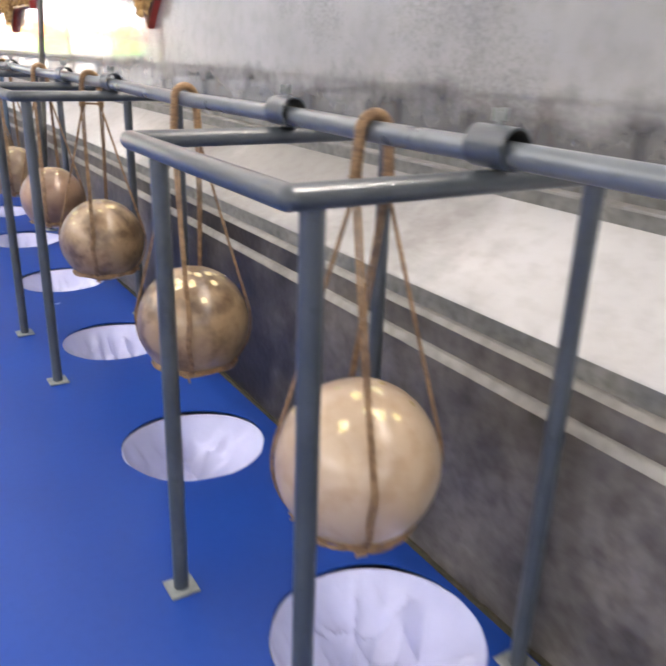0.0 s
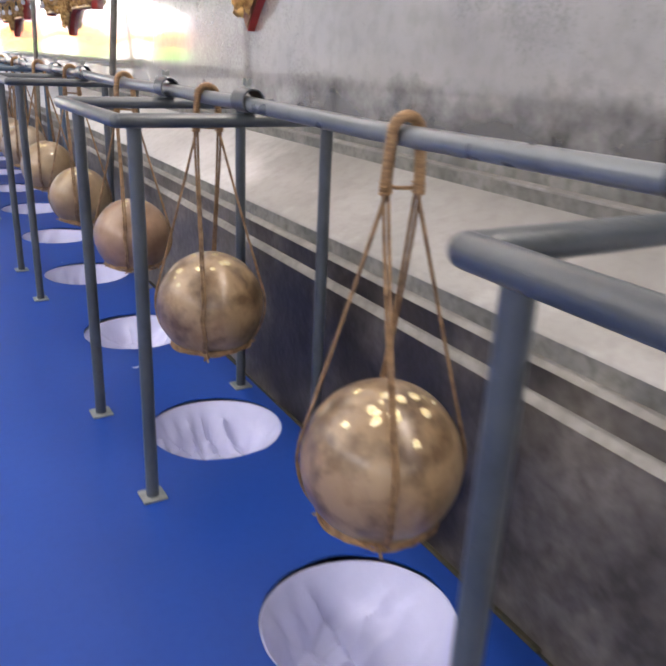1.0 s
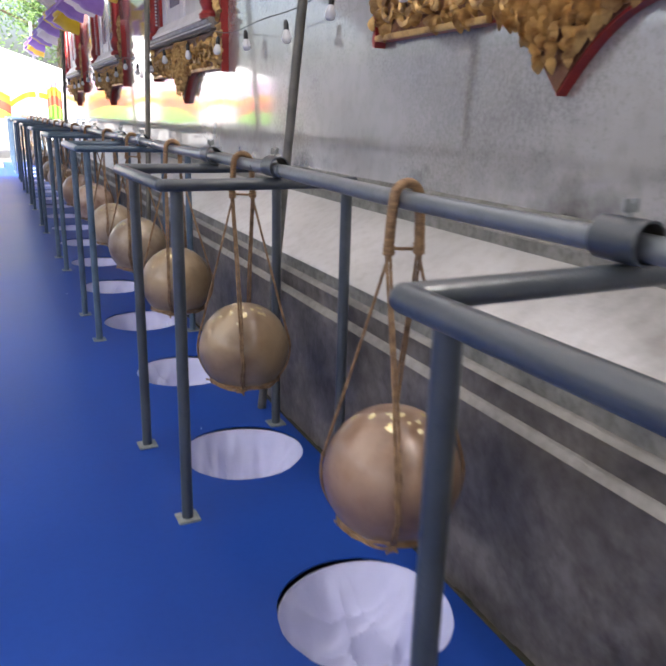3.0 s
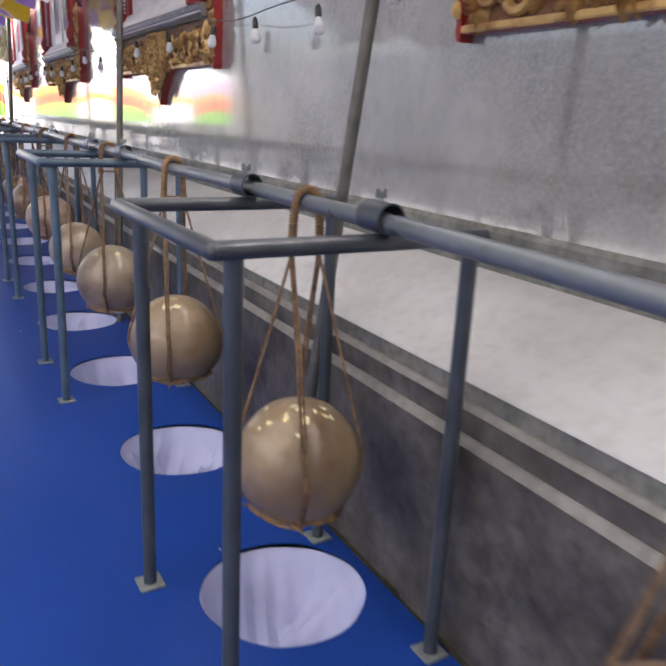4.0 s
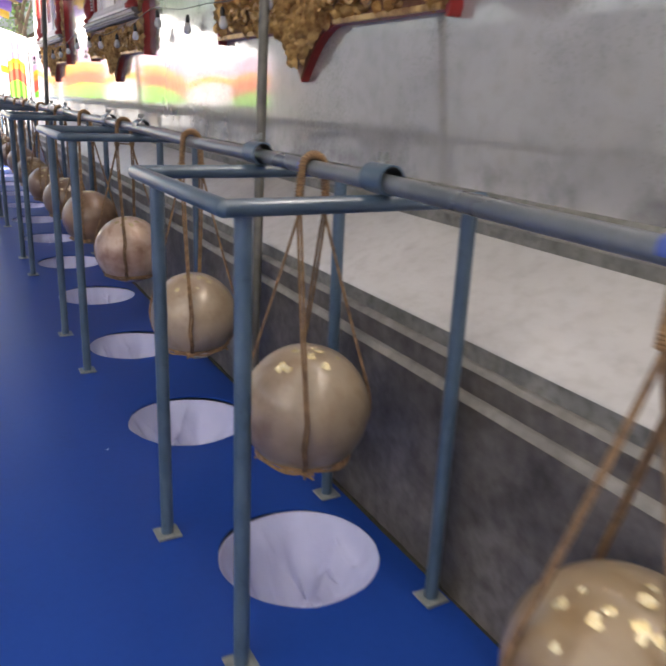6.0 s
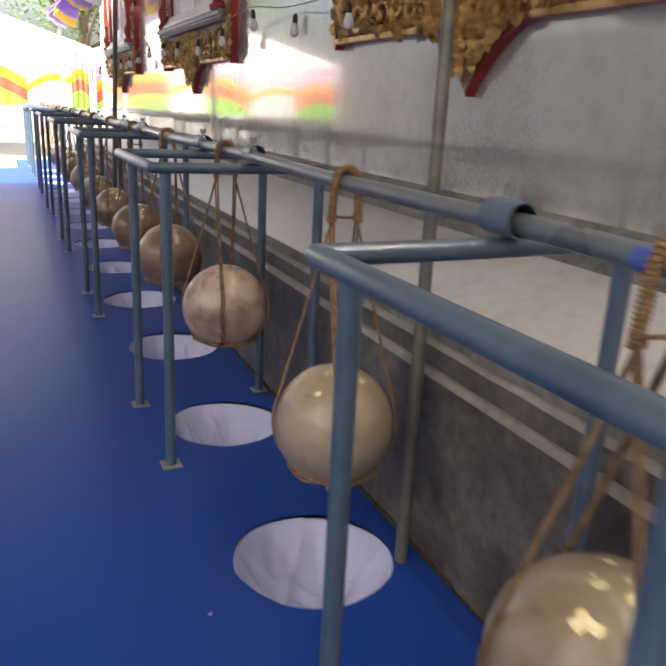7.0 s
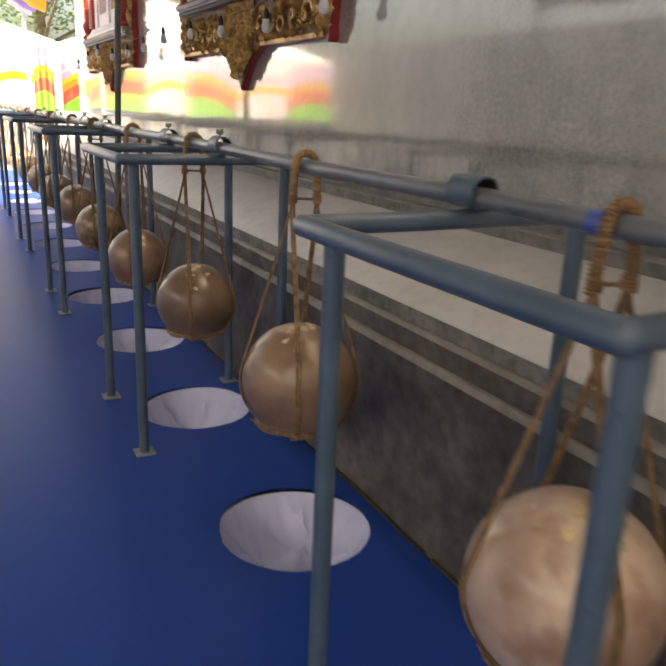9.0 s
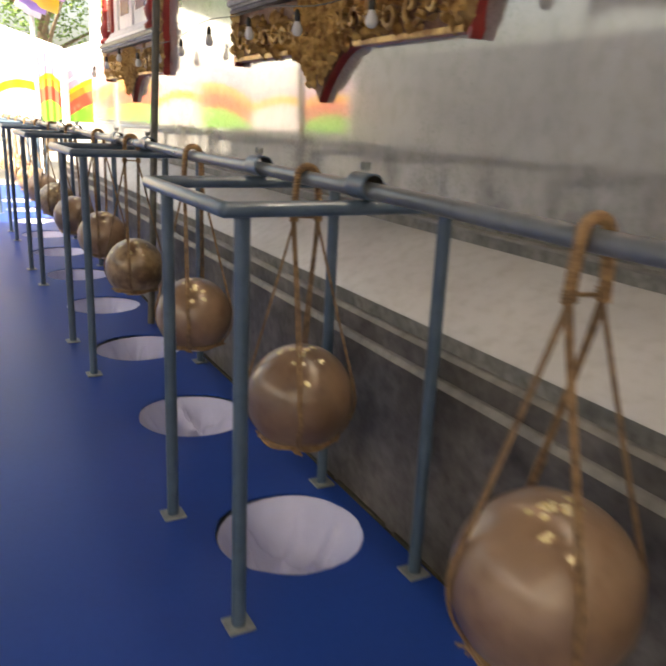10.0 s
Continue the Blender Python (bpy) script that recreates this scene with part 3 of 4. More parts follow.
# ---- stone balls in rattan slings ----
def build_ball(y, z, r, kind, seed):
    bm = bmesh.new()
    bmesh.ops.create_uvsphere(bm, u_segments=56, v_segments=36, radius=r)
    for v in bm.verts:
        d = v.co.normalized()
        v.co *= 1 + 0.008 * noise.noise(d * 1.7 + Vector((seed * 3.1, 0, 0))) + 0.002 * noise.noise(d * 7 + Vector((0, seed, 0)))
    names = ("pale cream", "mottled tan", "veined pinkish", "brown", "blotched buff", "honey-coloured")
    ball = part("stone_ball", bm, M_STONE[kind])
    ball.location = (RAIL_X, y, z)
    ball.rotation_euler = (0, 0, seed * 2.4)
    tagged(ball, names[kind] + " varnished stone ball with gold-leaf flecks, hung in a sling", "stone ball", "row of hanging stone balls")
    # gold-leaf flecks, crumpled and almost flush; on the viewed side they double as varnish glints
    rnd = random.Random(seed + 5)
    bm = bmesh.new()
    for i in range(rnd.randint(12, 18)):
        th = rnd.gauss(-2.0, 0.9) - ball.rotation_euler[2]
        ph = rnd.uniform(0.12, 0.62) if i < 11 else rnd.uniform(0.5, 1.0)
        d = Vector((math.sin(ph) * math.cos(th), math.sin(ph) * math.sin(th), math.cos(ph)))
        u = d.orthogonal().normalized()
        w = d.cross(u)
        size = rnd.uniform(0.006, 0.017)
        k = rnd.randint(6, 9)
        c = bm.verts.new(d * (r * 1.012))
        ring = []
        for j in range(k):
            a = 2 * math.pi * j / k
            q = size * rnd.uniform(0.55, 1.15)
            p = d * r + (u * math.cos(a) + w * math.sin(a)) * q
            ring.append(bm.verts.new(p.normalized() * r * (1.010 + rnd.uniform(0, 0.004))))
        for j in range(k):
            bm.faces.new((c, ring[j], ring[(j + 1) % k]))
    part("gold_glint_fleck", bm, M_GOLDLEAF, ball, "flecks of gold leaf that double as painted glints", smooth=False)["kind"] = "stuff"
    return ball


WRAPPED = (2, 4, 6, 7, 8, 10)


def build_sling(y, z, r, seed):
    rnd = random.Random(seed + 100)
    s = thing("rattan_sling", "brown rattan sling hooked over the rail, tied with cord", "sling", "rattan slings", (RAIL_X, y, 0))
    R = 0.034
    knot = RAIL_Z - 0.108 - rnd.uniform(0, 0.025)
    hz = RAIL_Z - 0.003
    # loop over the rail, with its wrapping
    path = [(-0.030 - 0.010, 0.004, knot), (-R - 0.003, 0.002, hz - 0.05)]
    for j in range(13):
        a = math.pi - math.pi * j / 12
        path.append((R * math.cos(a), 0.0, hz + R * math.sin(a) * 1.05))
    path += [(R + 0.003, -0.002, hz - 0.05), (0.040, -0.004, knot)]
    part("hook", tube(bmesh.new(), path, 0.0100 if seed in WRAPPED else 0.0122, 12), M_RATTAN, s)
    if seed in WRAPPED:
        wrap = bmesh.new()
        P = [Vector(p) for p in path]
        cum = [0]
        for a, b in zip(P, P[1:]):
            cum.append(cum[-1] + (b - a).length)
        turns = []
        for i in range(460):
            d = cum[-1] * i / 459
            k = max(j for j in range(len(cum) - 1) if cum[j] <= d + 1e-9)
            f = (d - cum[k]) / (cum[k + 1] - cum[k])
            c = P[k].lerp(P[k + 1], f)
            t = (P[k + 1] - P[k]).normalized()
            u = Vector((0, 1, 0))
            w = t.cross(u)
            a = i * 2 * math.pi / 11
            turns.append(c + (u * math.cos(a) + w * math.sin(a)) * 0.0108)
        tube(wrap, turns, 0.0024, 5)
        part("wrapping", wrap, M_RATTAN, s, "tight coil of split rattan")
    tie = tube(bmesh.new(), [(-0.052, 0.002, knot + 0.012), (-0.02, 0.008, knot + 0.014), (0.02, 0.006, knot + 0.012), (0.052, -0.002, knot + 0.014)], 0.0042, 8)
    part("tie_cord", tie, M_RATTAN, s)
    for sx in (-1, 1):
        lash = bmesh.new()
        turns = [(sx * 0.040 + 0.0125 * math.cos(a), 0.0125 * math.sin(a), knot + 0.002 + 0.0032 * a / 3.1) for a in [2 * math.pi * j / 12 for j in range(44)]]
        tube(lash, turns, 0.0026, 6)
        part("lashing", lash, M_RATTAN, s)
    # four strands run down round the stone to the ring
    tw = rnd.uniform(-0.10, 0.10)
    ring_r, ring_z = r * 0.715, z - r * 0.71
    for q in range(4):
        az = radians(-116 + 90 * q) + tw + rnd.uniform(-0.07, 0.07)
        start = Vector((-0.040 if math.cos(az) < 0 else 0.040, 0, knot))
        pts = []
        hub = Vector((math.cos(az), math.sin(az), 0))
        Rr = r + 0.006
        # point where the strand meets the stone
        e0 = math.asin(min(0.6, Rr / (knot - z)))
        touch = hub * (Rr * math.cos(e0)) + Vector((0, 0, z + Rr * math.sin(e0)))
        for j in range(6):
            f = j / 6
            pts.append(start.lerp(touch, f) + Vector((0, 0, -0.006 * math.sin(math.pi * f))))
        for j in range(9):
            e = e0 + (radians(-44) - e0) * j / 8
            wig = 0.012 * math.sin(j * 1.3 + seed)
            h2 = Vector((math.cos(az + wig), math.sin(az + wig), 0))
            pts.append(h2 * (Rr * math.cos(e)) + Vector((0, 0, z + Rr * math.sin(e))))
        strand = bmesh.new()
        side = Vector((-math.sin(az), math.cos(az), 0))
        for o in (-1, 1):
            tube(strand, [p + side * o * (0.0044 + 0.0014 * math.sin(i * 0.9 + o + seed)) for i, p in enumerate(pts)], 0.0042, 6)
        part("strand", strand, M_CORD, s)
    ring = bmesh.new()
    for o in range(4):
        ph = rnd.uniform(0, 6)
        tube(ring, [((ring_r + 0.003 * math.cos(a * 5 + ph) + 0.002 * o) * math.cos(a), (ring_r + 0.003 * math.cos(a * 5 + ph) + 0.002 * o) * math.sin(a), ring_z + 0.004 - 0.004 * o + 0.0035 * math.sin(a * 6 + ph)) for a in [2 * math.pi * j / 40 for j in range(40)]], 0.0046, 6, closed=True)
    part("ring", ring, M_CORD, s, "twisted rattan ring under the stone")
    for q in range(4):
        az = radians(-116 + 90 * q) + tw
        kb = bmesh.new()
        c = Vector((ring_r * math.cos(az), ring_r * math.sin(az), ring_z - 0.008))
        for i in range(5):
            d = Vector((rnd.uniform(-1, 1), rnd.uniform(-1, 1), rnd.uniform(-1, 0.6))).normalized()
            tube(kb, [c - d * 0.012, c + d.orthogonal() * 0.010, c + d * rnd.uniform(0.018, 0.03)], 0.004, 5)
        part("knot", kb, M_RATTAN, s)
    return s


for k, (y, z, r, kind) in enumerate(BALLS):
    build_ball(y, z, r, kind, k)
    build_sling(y, z, r, k)


# ---- cloth-lined pits ----
def build_liner(y, hx, hr, seed):
    """A shallow bag of cloth pushed into the pit: pleats down its side, sharp creases across it, its edge pulled off the sheet in one place."""
    rnd = random.Random(seed)
    bm = bmesh.new()
    n, rows = 120, 30
    depth = rnd.uniform(0.20, 0.27)
    waves = [(rnd.choice((4, 5, 6, 7, 9)), rnd.uniform(0, 6.28), rnd.uniform(0.3, 0.7)) for _ in range(3)]
    creases = [(rnd.uniform(0, math.pi), rnd.uniform(-0.16, 0.16), rnd.uniform(0.018, 0.042) * rnd.choice((1, 1, -1)), rnd.uniform(0.014, 0.034)) for _ in range(9)]
    lay = rnd.uniform(-0.5, 0.5)
    fold_w, fold_h = rnd.uniform(0.055, 0.10), rnd.uniform(0.010, 0.022)
    slack_at, slack = math.pi / 2 + rnd.uniform(-0.7, 0.7), rnd.uniform(0.006, 0.015)
    rings = []
    for i in range(rows + 1):
        f = i / rows
        ring = []
        for j in range(n):
            a = 2 * math.pi * j / n
            c, s_ = math.cos(a), math.sin(a)
            pull = slack * max(0.0, math.cos(a - slack_at)) ** 2
            rim = hr - 0.0025 - pull - 0.004 * abs(math.sin(13 * a + waves[0][1])) * abs(noise.noise((c * 3, s_ * 3, seed)))
            rad = rim * (1 - f) ** 0.72 + 0.0008
            pleat = sum(w * (1 - 2 * abs(math.sin(k * a * 0.5 + ph + 1.5 * f))) for k, ph, w in waves) / 2
            side = math.sin(math.pi * min(1.0, f * 1.5)) if f < 0.667 else 0.0
            rad *= 1 + 0.085 * pleat * side
            z = -0.004 - 0.7 * pull - depth * (1 - (1 - f) ** 2.2)
            x_, y_ = rad * c, rad * s_
            for th, off, h, w in creases:
                d = x_ * math.cos(th) + y_ * math.sin(th) - off - 0.02 * math.sin(9 * (y_ * math.cos(th) - x_ * math.sin(th)) + off * 40)
                z += h * math.exp(-abs(d) / w) * min(1.0, f * 3.5)
            d = (x_ * math.cos(lay) + y_ * math.sin(lay) + 0.05 * noise.noise((x_ * 3, y_ * 3, seed))) / fold_w
            z += fold_h * (1 - 4 * abs(d - math.floor(d) - 0.5)) * max(0.0, 0.5 + noise.noise((x_ * 4, y_ * 2, seed + 9))) * min(1.0, f * 4)
            z += 0.010 * noise.noise((x_ * 9 + seed, y_ * 9, seed)) * min(1.0, f * 4)
            ring.append(bm.verts.new((x_, y_, z)))
        rings.append(ring)
    for a, b in zip(rings, rings[1:]):
        for j in range(n):
            bm.faces.new((a[j], a[(j + 1) % n], b[(j + 1) % n], b[j]))
    pit_cloth = thing("pit_liner", "white cloth lining a round pit in the floor, loosely folded", "cloth", "cloth-lined pits", (hx, y, 0))
    hem_pts = [v.co + Vector((0, 0, -0.003)) for v in rings[0]]
    part("lining", bm, M_CLOTH, pit_cloth)
    part("hem", tube(bmesh.new(), hem_pts, 0.0035, 5, closed=True), M_CLOTH, pit_cloth)


for k, (y, hx, hr) in enumerate(HOLES):
    build_liner(y, hx, hr, k * 1.7 + 0.3)


# ---- windows ----
def spiral(bm, c, r0, turns, sign, thick, lift=0.0, a0=0.0):
    pts, rs = [], []
    k = 22
    for i in range(k):
        f = i / (k - 1)
        rad = r0 * (1 - f) ** 0.8 + 0.004
        a = a0 + sign * turns * 2 * math.pi * f
        pts.append((c[0] - lift * f, c[1] + rad * math.cos(a), c[2] + rad * math.sin(a)))
        rs.append(thick * (1 - 0.45 * f))
    tube(bm, pts, rs, 6)


def leaf_blob(bm, c, d, length, width, lift=0.02):
    """A pointed carved leaf that lies in the plane of the wall and bulges out of it."""
    d = Vector((0, *d)).normalized()
    u = Vector((1, 0, 0)).cross(d)
    c = Vector(c)
    k = 7
    left, mid, right = [], [], []
    for i in range(k):
        f = i / (k - 1)
        w = width * math.sin(math.pi * min(0.98, 0.12 + 0.88 * f)) ** 0.8
        curl = u * (0.25 * length * f * f)
        p = c + d * (length * f) + curl
        left.append(bm.verts.new(p - u * w))
        mid.append(bm.verts.new(p + Vector((-lift * math.sin(math.pi * (0.15 + 0.8 * f)), 0, 0))))
        right.append(bm.verts.new(p + u * w))
    for i in range(k - 1):
        bm.faces.new((left[i], mid[i], mid[i + 1], left[i + 1]))
        bm.faces.new((mid[i], right[i], right[i + 1], mid[i + 1]))


def build_window():
    """Temple window; its pendant hangs at y = 0. x counts from the wall's face."""
    w = thing("temple_window", "temple window with gilded carved apron, red posts and white shutters", "window", "temple windows")
    face = 1.91
    half = 1.22
    lo = 1.745
    rnd = random.Random(3)
    # red backing of the apron with its pendant, cut to a bracket outline
    def outline(y):
        a = abs(y)
        if a < 0.36:
            return lo - 0.245 * (1 - a / 0.36) ** 1.9
        return lo
    ys = [-half + 2 * half * i / 96 for i in range(97)]
    bm = bmesh.new()
    rowf = [(bm.verts.new((face - 0.040, y, outline(y))), bm.verts.new((face - 0.040, y, 2.02))) for y in ys]
    rowb = [(bm.verts.new((face + 0.01, y, outline(y))), bm.verts.new((face + 0.01, y, 2.02))) for y in ys]
    for i in range(96):
        bm.faces.new((rowf[i][0], rowf[i][1], rowf[i + 1][1], rowf[i + 1][0]))
        bm.faces.new((rowb[i][0], rowf[i][0], rowf[i + 1][0], rowb[i + 1][0]))
        bm.faces.new((rowf[i][1], rowb[i][1], rowb[i + 1][1], rowf[i + 1][1]))
    for i in (0, 96):
        bm.faces.new((rowf[i][0], rowf[i][1], rowb[i][1], rowb[i][0]))
    bmesh.ops.recalc_face_normals(bm, faces=bm.faces)
    apron = part("apron", bm, M_RED, w, "red lacquered backing board", smooth=False)
    # gilded lip along the lower edge
    for a, b in ((-half + 0.03, -0.36), (0.36, half - 0.03)):
        part("lip", box(bmesh.new(), (face - 0.067, a, lo), (face - 0.041, b, lo + 0.024), 0.004), M_GOLD, apron)
    # gilded ground inside the red edge; its dark red-brown also carries the relief's shade
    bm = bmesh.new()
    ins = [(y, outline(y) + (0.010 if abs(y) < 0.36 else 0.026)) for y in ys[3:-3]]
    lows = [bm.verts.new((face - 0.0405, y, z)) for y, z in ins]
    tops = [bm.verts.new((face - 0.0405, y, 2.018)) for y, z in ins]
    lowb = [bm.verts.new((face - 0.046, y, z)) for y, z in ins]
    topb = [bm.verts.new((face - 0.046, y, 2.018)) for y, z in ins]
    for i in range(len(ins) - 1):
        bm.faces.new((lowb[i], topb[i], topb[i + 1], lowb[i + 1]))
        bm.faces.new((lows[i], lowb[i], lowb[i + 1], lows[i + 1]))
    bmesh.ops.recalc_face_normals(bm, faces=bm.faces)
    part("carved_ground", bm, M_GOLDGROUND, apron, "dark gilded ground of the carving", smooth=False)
    # scrollwork
    bm = bmesh.new()
    y = -half + 0.09
    sgn = 1
    while y < half - 0.05:
        r0 = rnd.uniform(0.055, 0.075)
        zc = lo + 0.115 + rnd.uniform(-0.012, 0.012)
        spiral(bm, (face - 0.049, y, zc), r0, 1.25, sgn, 0.019, 0.03, rnd.uniform(0, 6))
        for i in range(12):
            a = rnd.uniform(0, 2 * math.pi)
            leaf_blob(bm, (face - 0.045, y + 0.05 * math.cos(a), zc + 0.05 * math.sin(a)), (math.cos(a), math.sin(a) * 0.8), rnd.uniform(0.045, 0.085), rnd.uniform(0.010, 0.022), rnd.uniform(0.03, 0.055))
        y += r0 * 2 + rnd.uniform(0.0, 0.02)
        sgn = -sgn
    for i in range(60):
        a = rnd.uniform(0, 2 * math.pi)
        leaf_blob(bm, (face - 0.045, rnd.uniform(-half + 0.05, half - 0.05), rnd.uniform(lo + 0.05, 1.97)), (math.cos(a), math.sin(a)), rnd.uniform(0.04, 0.07), rnd.uniform(0.01, 0.018), 0.022)
    part("scroll_carving", bm, M_GOLD, apron, "gilded scrollwork carving")
    # pendant carving: overlapping feathers that narrow to a tip
    bm = bmesh.new()
    for i in range(34):
        f = i / 33
        z = 1.99 - f * 0.40
        if z > lo:
            wd = 0.33 - 0.10 * (z - lo) / 0.25
        else:
            wd = 0.36 * (1 - min(1.0, (lo - z) / 0.245) ** 0.53) * 0.80 + 0.002
        k = max(1, int(wd / 0.05))
        for o in range(-k, k + 1):
            yy = wd * o / max(1, k) * 0.92
            leaf_blob(bm, (face - 0.049 - 0.022 * (1 - abs(o) / (k + 1)), yy, z + 0.02), (-yy * 1.2 + rnd.uniform(-0.5, 0.5), -1), rnd.uniform(0.035, 0.07) * (1.0 if z > 1.66 else 0.75), rnd.uniform(0.009, 0.018), rnd.uniform(0.02, 0.045))
    for sx in (-1, 1):
        spiral(bm, (face - 0.051, sx * 0.25, lo + 0.055), 0.055, 1.8, sx, 0.015, 0.03)
        spiral(bm, (face - 0.051, sx * 0.12, 1.93), 0.05, 1.6, -sx, 0.013, 0.03)
    part("pendant_carving", bm, M_GOLD, apron, "gilded leaf pendant")
    # end brackets, red on the outer edge, gilded within
    for sx in (-1, 1):
        bm = bmesh.new()
        prof = [(0.0, 2.5), (0.015, 2.46), (0.025, 2.36), (0.02, 2.22), (0.008, 2.1), (0.016, 2.0), (0.016, 1.9), (0.008, 1.83), (0.004, 1.79), (0.012, 1.755), (0.0, 1.722), (-0.015, 1.72), (-0.02, 1.75), (-0.02, 2.5)]
        f1 = [bm.verts.new((face - 0.055, sx * (half + a), z)) for a, z in prof]
        f2 = [bm.verts.new((face + 0.01, sx * (half + a), z)) for a, z in prof]
        bm.faces.new(f1)
        for i in range(len(prof)):
            j = (i + 1) % len(prof)
            bm.faces.new((f1[i], f1[j], f2[j], f2[i]))
        bmesh.ops.recalc_face_normals(bm, faces=bm.faces)
        br = part("end_bracket", bm, M_RED, w, "red lacquered end bracket")
        bm = bmesh.new()
        for i in range(54):
            z = rnd.uniform(1.76, 2.48)
            a = rnd.uniform(0, 6.28)
            leaf_blob(bm, (face - 0.058, sx * (half - rnd.uniform(-0.02, 0.10)), z), (sx * 0.7 * math.cos(a), abs(math.sin(a)) + 0.3), rnd.uniform(0.05, 0.09), rnd.uniform(0.014, 0.024), 0.03)
        part("wing_carving", bm, M_GOLD, br, "gilded leaf wing")
    # silvered sill moulding with a row of beads
    bm = bmesh.new()
    prof = [(face + 0.01, 2.02), (face - 0.10, 2.02), (face - 0.115, 2.035), (face - 0.10, 2.052), (face - 0.125, 2.062), (face - 0.135, 2.08), (face - 0.12, 2.098), (face + 0.01, 2.098)]
    extrude_profile(bm, prof, -half + 0.06, half - 0.06)
    bmesh.ops.recalc_face_normals(bm, faces=bm.faces)
    sill_m = part("sill_moulding", bm, M_SILVER, w, "dull silver stepped sill moulding", smooth=False)
    bm = bmesh.new()
    for i in range(74):
        yy = -half + 0.09 + i * (2 * half - 0.18) / 73
        bmesh.ops.create_icosphere(bm, subdivisions=1, radius=0.011, matrix=Matrix.Translation((face - 0.104, yy, 2.052)))
    part("bead_row", bm, M_WHITE, sill_m, "row of white glass beads")["kind"] = "stuff"
    bm = bmesh.new()
    extrude_profile(bm, [(face + 0.01, 2.098), (face - 0.115, 2.098), (face - 0.115, 2.12), (face - 0.075, 2.16), (face - 0.05, 2.205), (face + 0.01, 2.205)], -0.92, 0.92)
    bmesh.ops.recalc_face_normals(bm, faces=bm.faces)
    part("sill", bm, M_WHITE, w, "white stepped window sill", smooth=False)
    # posts
    for sx in (-1, 1):
        part("inner_post", box(bmesh.new(), (face - 0.07, sx * 0.82 - 0.055, 2.205), (face + 0.005, sx * 0.82 + 0.055, 4.1), 0.006), M_RED, w, "red inner post", smooth=False)
        bm = lathe(bmesh.new(), [(0.0, 2.098), (0.075, 2.10), (0.08, 2.13), (0.05, 2.16), (0.072, 2.21), (0.078, 2.26), (0.05, 2.31), (0.042, 2.36), (0.055, 2.40), (0.045, 2.44), (0.045, 4.1), (0.0, 4.1)], 18, (face - 0.07, sx * 0.985, 0))
        col = part("outer_column", bm, M_RED, w, "red turned column with gilding")
        bm = bmesh.new()
        for i in range(34):
            z = 2.46 + i * 0.048
            for o in (-1, 1):
                leaf_blob(bm, (face - 0.116, sx * 0.985 + o * 0.012, z), (o * 0.6, 1), 0.055, 0.012, 0.012)
        part("column_gilding", bm, M_GOLD, col, "gilded leaf pattern")
        bm = bmesh.new()
        for i in range(60):
            bmesh.ops.create_icosphere(bm, subdivisions=1, radius=0.012, matrix=Matrix.Translation((face - 0.075, sx * 0.895, 2.23 + i * 0.03)))
        part("post_beads", bm, M_WHITE, w, "string of white beads")["kind"] = "stuff"
    # shutters in a white casing
    part("casing", box(box(box(bmesh.new(), (face - 0.04, -0.765, 2.205), (face + 0.005, -0.60, 4.1)), (face - 0.04, 0.60, 2.205), (face + 0.005, 0.765, 4.1)), (face - 0.04, -0.06, 2.205), (face + 0.005, 0.06, 4.1)), M_WHITE, w, "white window casing", smooth=False)
    for a, b in ((-0.598, -0.062), (0.062, 0.598)):
        sh = part("shutter", box(bmesh.new(), (face - 0.02, a, 2.205), (face + 0.004, b, 4.1)), M_WHITE, w, "pale grey shutter", smooth=False)
        part("pane", box(bmesh.new(), (face - 0.026, a + 0.09, 2.34), (face - 0.0205, b - 0.09, 3.9)), M_PANE, sh, "dark glazed panel", smooth=False)
    return w


WINDOWS = [5.01, 9.85, 14.19, 18.36]
win = build_window()
win.location = (0, WINDOWS[0], 0)
for y in WINDOWS[1:]:
    copy_thing(win, pose(0, y, 0))

# ---- string of lamps ----
BULBS = [3.7, 4.35, 5.06, 5.78, 6.46, 7.05, 7.69, 8.31, 9.2, 9.99, 10.69, 11.36, 12.05, 12.82, 13.5, 14.2, 14.9, 15.6, 16.2, 16.9, 17.6, 18.3, 19.0, 19.7]
lights = thing("string_lights", "black cable with unlit white bulbs along the wall", "string lights")
LX = 1.745
bm = bmesh.new()
cp = []
for i in range(140):
    y = 3.0 + 17.4 * i / 139
    cp.append((LX + 0.01 * math.sin(y * 3), y, 1.965 + 0.035 * math.cos(y * 2.05) + 0.012 * math.sin(y * 5.3)))
tube(bm, cp, 0.0032, 6)
part("cable", bm, M_CABLE, lights)


def cable_z(y):
    return 1.965 + 0.035 * math.cos(y * 2.05) + 0.012 * math.sin(y * 5.3)


bulb_mesh = mesh_of("bulb", lathe(bmesh.new(), [(0.0, -0.115), (0.016, -0.112), (0.027, -0.100), (0.031, -0.084), (0.028, -0.066), (0.020, -0.044), (0.015, -0.030), (0.0, -0.030)], 16), M_BULB)
sock_mesh = mesh_of("socket", lathe(bmesh.new(), [(0.0, -0.034), (0.0165, -0.034), (0.0175, -0.002), (0.013, 0.018), (0.006, 0.028), (0.0, 0.03)], 14), M_SOCKET)
for k, y in enumerate(BULBS):
    so = new("socket", sock_mesh)
    so.parent = lights
    so.scale = (0.86, 0.86, 0.86)
    so.location = (LX + 0.01 * math.sin(y * 3), y, cable_z(y) - 0.038 - 0.012 * (k % 3))
    so.rotation_euler = (random.uniform(-0.15, 0.15), random.uniform(-0.1, 0.1), 0)
    bu = new("bulb", bulb_mesh)
    bu.parent = so

